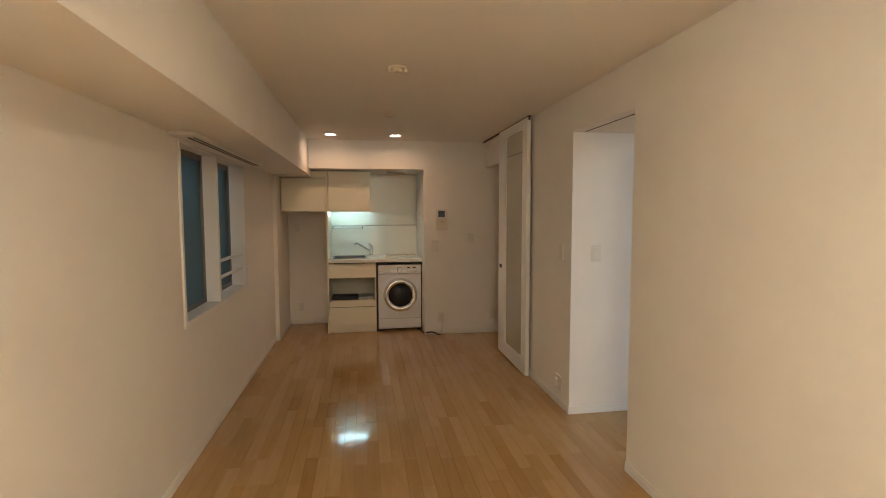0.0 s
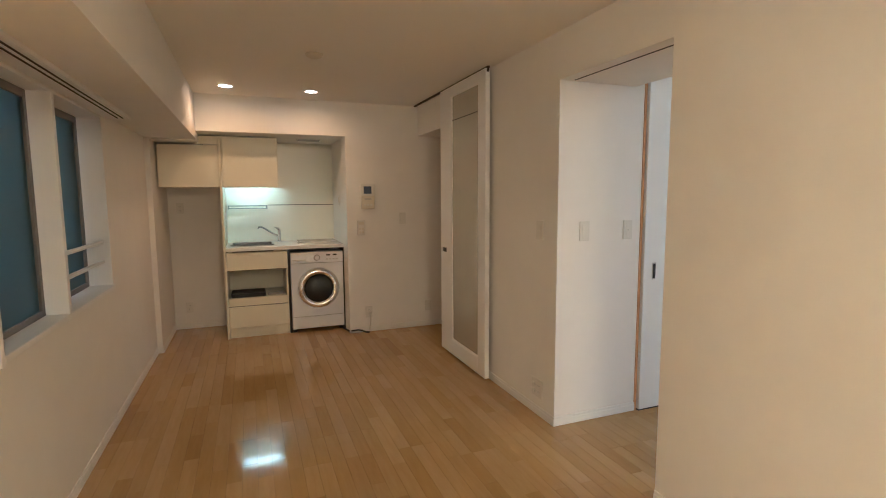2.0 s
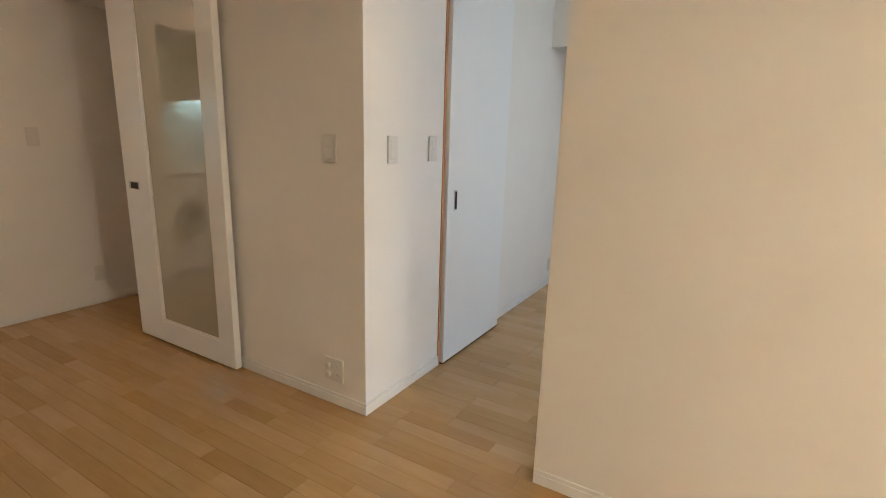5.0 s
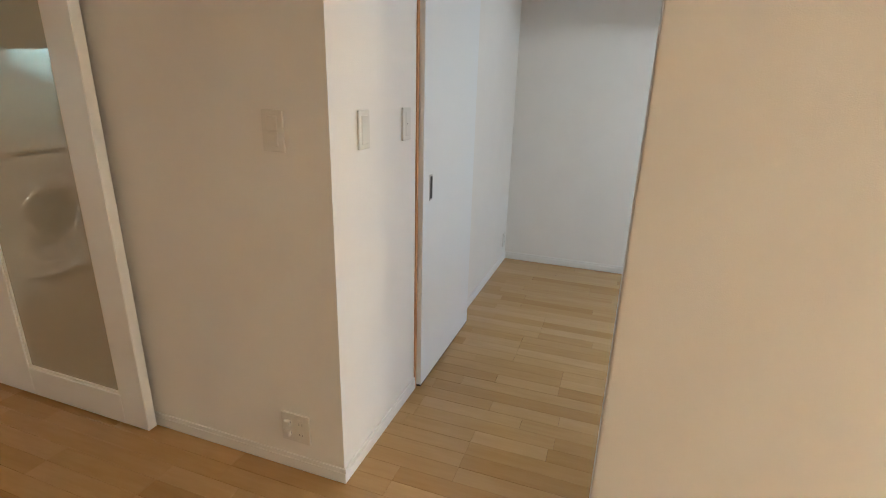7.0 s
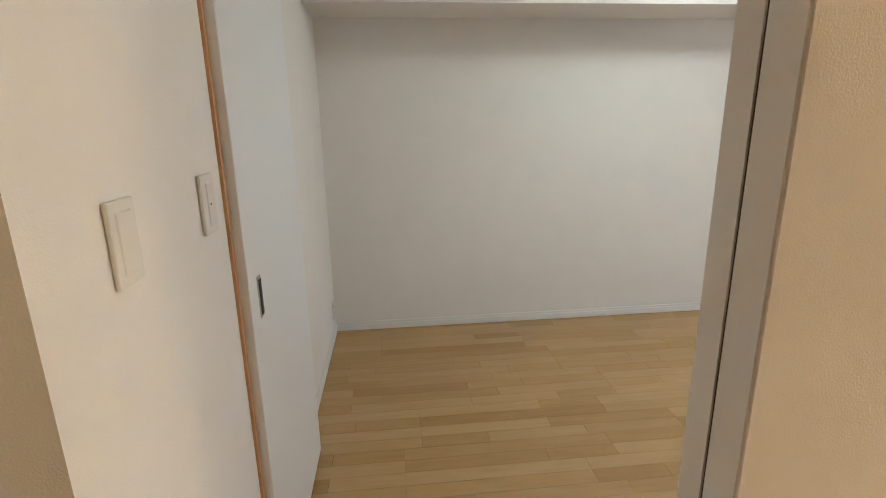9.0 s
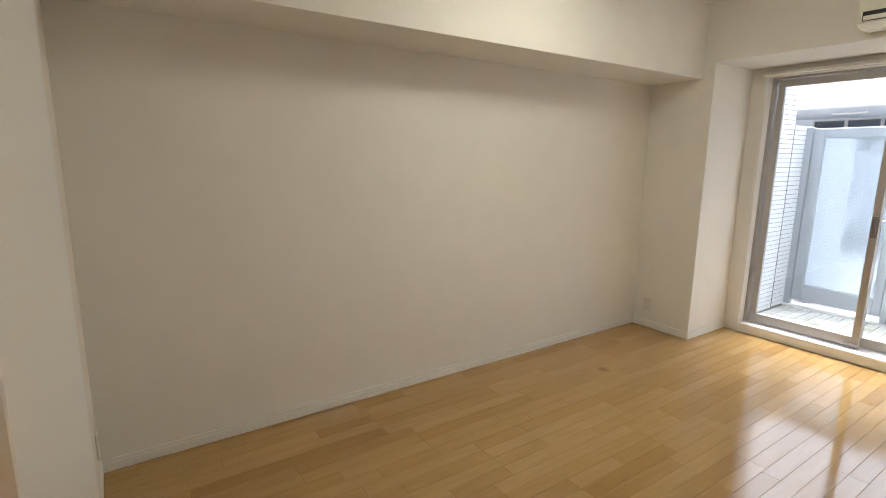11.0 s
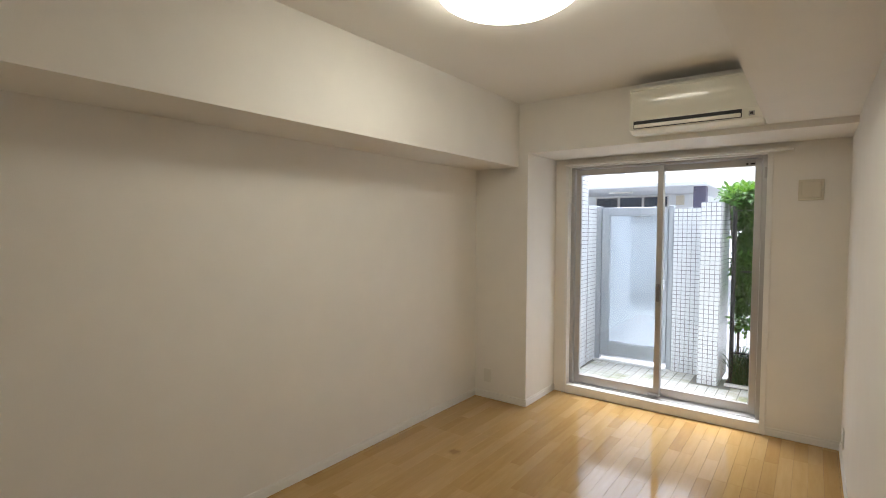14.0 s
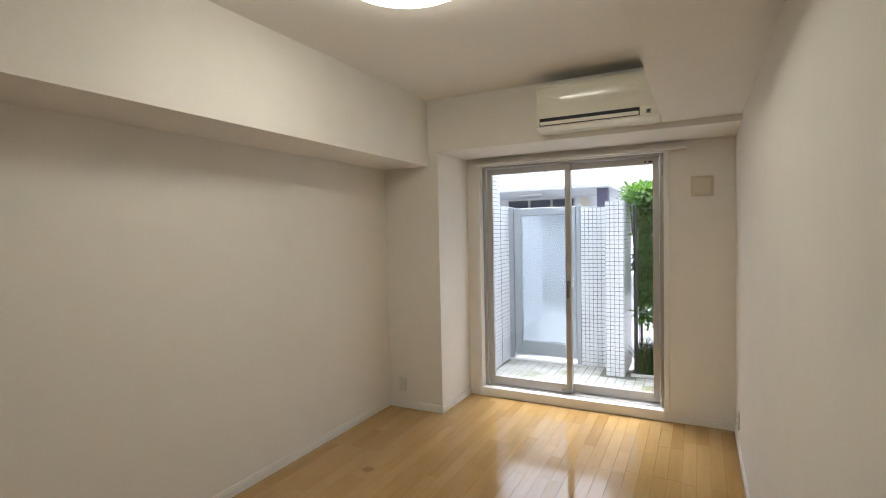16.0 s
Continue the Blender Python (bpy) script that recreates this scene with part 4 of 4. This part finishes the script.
tiled("tiled_wall", 4.15, 4.35, -4.85, -3.46, TZ, TZ + 2.0, "w", "white tiled wall along the path behind the gate")

gt = thing("metal_gate", (3.691, -3.33, TZ), "grey aluminium gate with a tall frosted panel", "gate")
part("post", boxes((4.083, 4.155, -3.37, -3.29, TZ - 0.1, 1.76), bev=0.004), GATEM, gt)
part("post", boxes((3.195, 3.249, -3.37, -3.29, TZ - 0.1, 1.76), bev=0.004), GATEM, gt)
part("stile", boxes((3.979, 4.077, -3.35, -3.31, TZ + 0.07, 1.745), bev=0.004), GATEM, gt)
part("stile", boxes((3.257, 3.331, -3.35, -3.31, TZ + 0.07, 1.745), bev=0.004), GATEM, gt)
part("rail", boxes((3.331, 3.979, -3.35, -3.31, TZ + 0.07, -0.035), bev=0.004), GATEM, gt)
part("rail", boxes((3.331, 3.979, -3.35, -3.31, 1.645, 1.745), bev=0.004), GATEM, gt)
part("panel", boxes((3.331, 3.979, -3.334, -3.326, -0.035, 1.645)), GATEGLASS, gt, "bluish frosted panel")
part("bead", boxes((3.968, 3.979, -3.326, -3.314, -0.035, 1.645), (3.331, 3.341, -3.326, -3.314, -0.035, 1.645), (3.341, 3.968, -3.326, -3.314, -0.035, -0.023), (3.341, 3.968, -3.326, -3.314, 1.633, 1.645)), GATEM, gt)
hb = boxes((3.281, 3.308, -3.31, -3.296, 0.70, 0.84), bev=0.003)
tube(hb, [(3.295, -3.30, 0.80), (3.295, -3.25, 0.80), (3.376, -3.245, 0.80)], 0.009, 8)
part("lever_handle", hb, CHROME, gt, "steel lever handle")
structure("gate_threshold", boxes((3.195, 4.141, -3.45, -3.22, -0.5, TZ + 0.012)), CONCRETE)

# planting bed, fence and hedge
pb = thing("planting_bed", (1.9, -3.5, TZ), "dark soil bed edged with a concrete kerb", "planting bed")
part("soil", boxes((1.3, 2.58, -4.3, -3.10, -0.5, TZ + 0.01)), SOIL, pb)
part("kerb", boxes((1.3, 2.58, -3.10, -3.03, -0.5, TZ + 0.022), bev=0.006), CONCRETE, pb)
fn = thing("wire_fence", (2.3, -3.2, TZ), "black post and wire fence in front of the hedge", "fence")
b = bmesh.new()
tube(b, [(2.53, -3.16, TZ), (2.53, -3.16, 1.74)], 0.022, 12)
part("post", b, IRON, fn, smooth=True)
b = bmesh.new()
tube(b, [(1.37, -3.16, TZ), (1.37, -3.16, 1.74)], 0.022, 12)
part("post", b, IRON, fn, smooth=True)
for z in (0.08, 1.0, 1.68):
    b = bmesh.new()
    tube(b, [(1.37, -3.16, z), (2.53, -3.16, z)], 0.009, 8)
    part("rail", b, IRON, fn, smooth=True)
b = bmesh.new()
for i in range(22):
    x = 1.40 + i * 0.052
    bx(b, x - 0.0013, x + 0.0013, -3.1613, -3.1587, -0.2, 1.68)
for i in range(18):
    z = -0.15 + i * 0.1
    bx(b, 1.37, 2.53, -3.1633, -3.1613, z - 0.0013, z + 0.0013)
tagged(part("wires", b, IRON, fn, "thin dark fence wires"), kind="stuff")

rng = random.Random(7)


def leaf_mesh(name, spots, material, parent, label):
    """Folded leaves: rows of (place, length, way, normal)."""
    vs, fs = [], []
    for p, s, d, up in spots:
        side = d.cross(up).normalized()
        nn = side.cross(d).normalized()
        k = len(vs)
        vs.extend([p, p + d * s * 0.35 + side * s * 0.26 + nn * s * 0.06, p + d * s * 0.75 + side * s * 0.20 + nn * s * 0.04, p + d * s - nn * s * 0.08,
                   p + d * s * 0.75 - side * s * 0.20 + nn * s * 0.04, p + d * s * 0.35 - side * s * 0.26 + nn * s * 0.06, p + d * s * 0.5])
        fs.extend([(k, k + 1, k + 6), (k + 1, k + 2, k + 6), (k + 2, k + 3, k + 6), (k + 3, k + 4, k + 6), (k + 4, k + 5, k + 6), (k + 5, k, k + 6)])
    me = bpy.data.meshes.new(name)
    me.from_pydata([tuple(v) for v in vs], [], fs)
    me.materials.append(material)
    ob = new(name, me)
    ob.parent = parent
    ob.matrix_parent_inverse = Matrix.Translation(-Vector(parent.location))
    return tagged(ob, label, kind="stuff")


def rand_dir():
    while True:
        v = Vector((rng.uniform(-1, 1), rng.uniform(-1, 1), rng.uniform(-1, 1)))
        if 0.1 < v.length < 1:
            return v.normalized()


hg = thing("hedge", (2.1, -3.55, TZ), "dense green broad-leaved hedge behind the fence", "hedge")
b = bmesh.new()
for i in range(9):
    x, y = 1.1 + i * 0.175, -3.5 + rng.uniform(-0.12, 0.12)
    tube(b, [(x, y, TZ), (x + rng.uniform(-0.05, 0.05), y + 0.03, 0.4), (x + rng.uniform(-0.1, 0.1), y, 1.1), (x + rng.uniform(-0.15, 0.15), y, 1.85)], [0.016, 0.014, 0.010, 0.005], 7)
    for z in (0.5, 0.9, 1.3, 1.6):
        a = rng.uniform(0, 6.28)
        tube(b, [(x, y, z), (x + 0.16 * math.cos(a), y + 0.16 * math.sin(a), z + 0.16)], [0.007, 0.003], 6)
part("stems", b, BARK, hg, "brown woody stems")
spots = []
clumps = [Vector((rng.uniform(0.9, 2.62), rng.uniform(-3.95, -3.25), rng.uniform(0.38, 1.85))) for _ in range(300)]
clumps += [Vector((rng.uniform(0.9, 2.66), rng.uniform(-3.8, -3.2), 1.80 + rng.uniform(-0.08, 0.13))) for _ in range(220)]
for c in clumps:
    for _ in range(36):
        d = rand_dir()
        p = c + d * (0.11 * rng.random() ** 0.4)
        if p.y > -3.17 and p.z < 1.7 and p.x < 2.56:
            p.y = -3.17 - 0.1 * rng.random()
        if p.x > 2.56 and p.z < 1.80:
            p.x = 2.56 - 0.12 * rng.random()
        w = (d + Vector((0, 0.4, -0.25)) + rand_dir() * 0.7).normalized()
        spots.append((p, rng.uniform(0.05, 0.09), w, (Vector((0, 0.3, 1)) + rand_dir() * 0.6).normalized()))
for _ in range(40):
    c = Vector((rng.uniform(2.36, 2.46), rng.uniform(-3.5, -3.25), rng.uniform(0.35, 1.7)))
    for _ in range(26):
        d = rand_dir()
        spots.append((c + d * (0.11 * rng.random() ** 0.4), rng.uniform(0.045, 0.075), (d + Vector((0, 0.3, -0.3))).normalized(), (Vector((0, 0.3, 1)) + rand_dir() * 0.6).normalized()))
leaf_mesh("leaves", spots, LEAF, hg, "glossy mid-green leaves")
gr = thing("grass_clump", (2.3, -3.3, TZ), "tall strappy green grass at the foot of the hedge", "grass")
spots = []
b_v, b_f = [], []
for _ in range(1600):
    x, y = rng.uniform(1.5, 2.54), rng.uniform(-3.5, -3.12)
    a, h, lean = rng.uniform(0, 6.28), rng.uniform(0.22, 0.54), rng.uniform(0.12, 0.36)
    d = Vector((math.cos(a), math.sin(a), 0))
    s = Vector((-d.y, d.x, 0)) * 0.009
    base = Vector((x, y, TZ))
    k = len(b_v)
    for q in range(5):
        u = q / 4
        p = base + d * lean * u * u + Vector((0, 0, h * u * (1.25 - 0.45 * u)))
        b_v.extend([tuple(p - s * (1.05 - u)), tuple(p + s * (1.05 - u))])
    b_f.extend([(k + 2 * q, k + 2 * q + 1, k + 2 * q + 3, k + 2 * q + 2) for q in range(4)])
me = bpy.data.meshes.new("blades")
me.from_pydata(b_v, [], b_f)
me.materials.append(BLADE)
bl = new("blades", me)
bl.parent = gr
bl.matrix_parent_inverse = Matrix.Translation(-Vector(gr.location))
tagged(bl, "long arching blades", kind="stuff")

# building across the street
FARPANE = mat("far_window_glass", (0.05, 0.065, 0.085), 0.12, vary=0.3, scale=2.0, spec=0.8)
nb = thing("apartment_building", (6.0, -12.5, -0.42), "pale grey building with a deep flat canopy across the street", "building")
part("wall", boxes((4.45, 16, -18, -12.6, -0.5, 2.47)), FACADE, nb)
part("roof", boxes((3.80, 16, -18, -9.5, 2.47, 2.58), bev=0.02), FACADE, nb, "flat pale canopy reaching over the forecourt")
part("upper_wall", boxes((6.85, 16, -17, -13.5, 2.58, 3.55), bev=0.02), FACADE, nb, "pale upper storey wall")
part("coping", boxes((6.80, 16, -17.05, -13.45, 3.55, 3.60), bev=0.01), CONCRETE, nb)
part("column", boxes((3.88, 4.14, -10.1, -9.8, -0.5, 2.47)), mat("dark_cladding", (0.09, 0.085, 0.13), 0.6), nb, "dark clad column")
for i in range(3):
    x = 5.30 + i * 0.73
    wv = part("window", boxes((x, x + 0.03, -12.62, -12.56, 1.55, 2.43), (x + 0.69, x + 0.72, -12.62, -12.56, 1.55, 2.43), (x + 0.03, x + 0.69, -12.62, -12.56, 2.40, 2.43), (x + 0.03, x + 0.69, -12.62, -12.56, 1.55, 1.58)), ALU, nb)
    part("pane", boxes((x + 0.03, x + 0.69, -12.60, -12.585, 1.58, 2.40)), FARPANE, wv, "dark window pane")
part("wall_box", boxes((4.87, 5.07, -12.61, -12.45, 2.15, 2.42), bev=0.01), IVORY, nb, "cream wall box")
part("strip_light", boxes((5.85, 6.50, -10.9, -10.82, 2.43, 2.47), bev=0.01), PAINT, nb, "white strip lamp under the canopy")
for z in (1.95, 1.83):
    b = bmesh.new()
    tube(b, [(5.0, -10.6, z), (7.6, -10.6, z)], 0.02, 8)
    part("rail", b, STEEL, nb, smooth=True)
for x in (5.1, 6.3, 7.5):
    b = bmesh.new()
    tube(b, [(x, -10.6, -0.45), (x, -10.6, 1.95)], 0.02, 8)
    part("rail_post", b, STEEL, nb, smooth=True)
street = thing("garage_shed", (0.0, -14, -0.42), "low pale shed far across the street", "shed")
part("wall", boxes((-9, 2.4, -17, -14, -0.5, 1.9)), FACADE, street)
part("roof", boxes((-9.2, 2.6, -17.2, -13.8, 1.9, 2.02)), CONCRETE, street)

# ---- pavers of the terrace ----
tb = structure("terrace", boxes((1.62, 4.31, -3.32, YS - 0.28, -0.6, TZ - 0.0022)), JOINT, "terrace paved with small pale tiles", "terrace")
me_p = bpy.data.meshes.new("paver")
q = boxes((0.0036, 0.0964, 0.0036, 0.0964, -0.014, 0.0), bev=0.0012)
q.to_mesh(me_p)
q.free()
me_p.materials.append(PAVER)
rest = bmesh.new()
for i in range(43):
    for j in range(21):
        x, y = 0.01 + i * 0.1, -3.30 + j * 0.1
        if x < 1.62 or y > YS - 0.30 or (2.5 < x < 2.85 and y < -2.92) or (x < 2.6 and y < -3.03) or x > 4.04:
            continue
        if 2.2 < x and -3.1 < y < -1.65:
            ob = new("paver", me_p)
            ob.parent = tb
            ob.location = (x, y, TZ + rng.uniform(-0.001, 0.001))
        else:
            bx(rest, x + 0.006, x + 0.094, y + 0.006, y + 0.094, TZ - 0.014, TZ)
r = solid("pavers_rest", rest, PAVER)
r.parent = tb
tagged(r, "more pale paving tiles", kind="stuff")

# ---- floor boards ----
W = 0.0757
rng = random.Random(21)
meshes = {}


def board_mesh(length):
    k = round(length, 3)
    if k not in meshes:
        b = bmesh.new()
        w, g = W - 0.0005, 0.0003
        bx(b, g, w, g, k - g, -0.0118, 0.0)
        top = [e for e in b.edges if all(abs(v.co.z) < 1e-6 for v in e.verts)]
        bmesh.ops.bevel(b, geom=top, offset=0.0006, segments=1, affect="EDGES")
        me = bpy.data.meshes.new("board")
        b.to_mesh(me)
        b.free()
        me.materials.append(PLANK)
        meshes[k] = me
    return meshes[k]


fl = structure("floor_living", boxes((XL, XR, YA, YN, -0.0125, -0.0119)), FLOORBED, "glossy maple strip floor", "floor")
fb = structure("floor_bedroom", boxes((XR, XE, YS, YB, -0.0125, -0.0119)), FLOORBED, "glossy maple strip floor", "floor")
rest = {fl: bmesh.new(), fb: bmesh.new()}
count = {fl: 0, fb: 0}
PANEL = 1.818
for i in range(int((XE - XL) / W) + 1):
    x = XL + i * W
    home = fl if x + W / 2 < XR + 0.02 else fb
    y1 = YN if home is fl else (YB if x > 2.1 else YD1)
    y0 = YA if home is fl else YS
    if i % 4 == 0:
        shift = rng.uniform(0, PANEL)      # four strips share the ends of their panel
    y, left = y0 - shift, PANEL
    while y < y1:
        ln = min(left, rng.choice((0.303, 0.455, 0.606, 0.606, 0.909)))
        if left - ln < 0.2:
            ln = left
        a, c = max(y, y0), min(y + ln, y1)
        if c - a > 0.02:
            if count[home] < 330 and (home is fb or 1.5 < a < 5.5):
                ob = new("floor_board", board_mesh(c - a))
                ob.parent, ob.location = home, (x, a, 0)
                ob.rotation_euler = (rng.uniform(-0.0005, 0.0005), rng.uniform(-0.0025, 0.0025), 0)
                count[home] += 1
            else:
                bx(rest[home], x + 0.0003, x + W - 0.0005, a + 0.0003, c - 0.0003, -0.0118, 0.0)
        y += ln
        left -= ln
        if left < 0.01:
            left = PANEL
first = XL + next(i for i in range(60) if XL + i * W + W / 2 >= XR + 0.02) * W
for i in range(20):
    bx(rest[fl], first + i * W + 0.0003, first + i * W + W - 0.0005, 5.15, YK, -0.0118, 0.0)
for home, bm in rest.items():
    if len(bm.verts):
        r = solid("floor_boards_rest", bm, PLANK_REST)
        r.parent = home
        tagged(r, "more maple floor strips", kind="stuff")
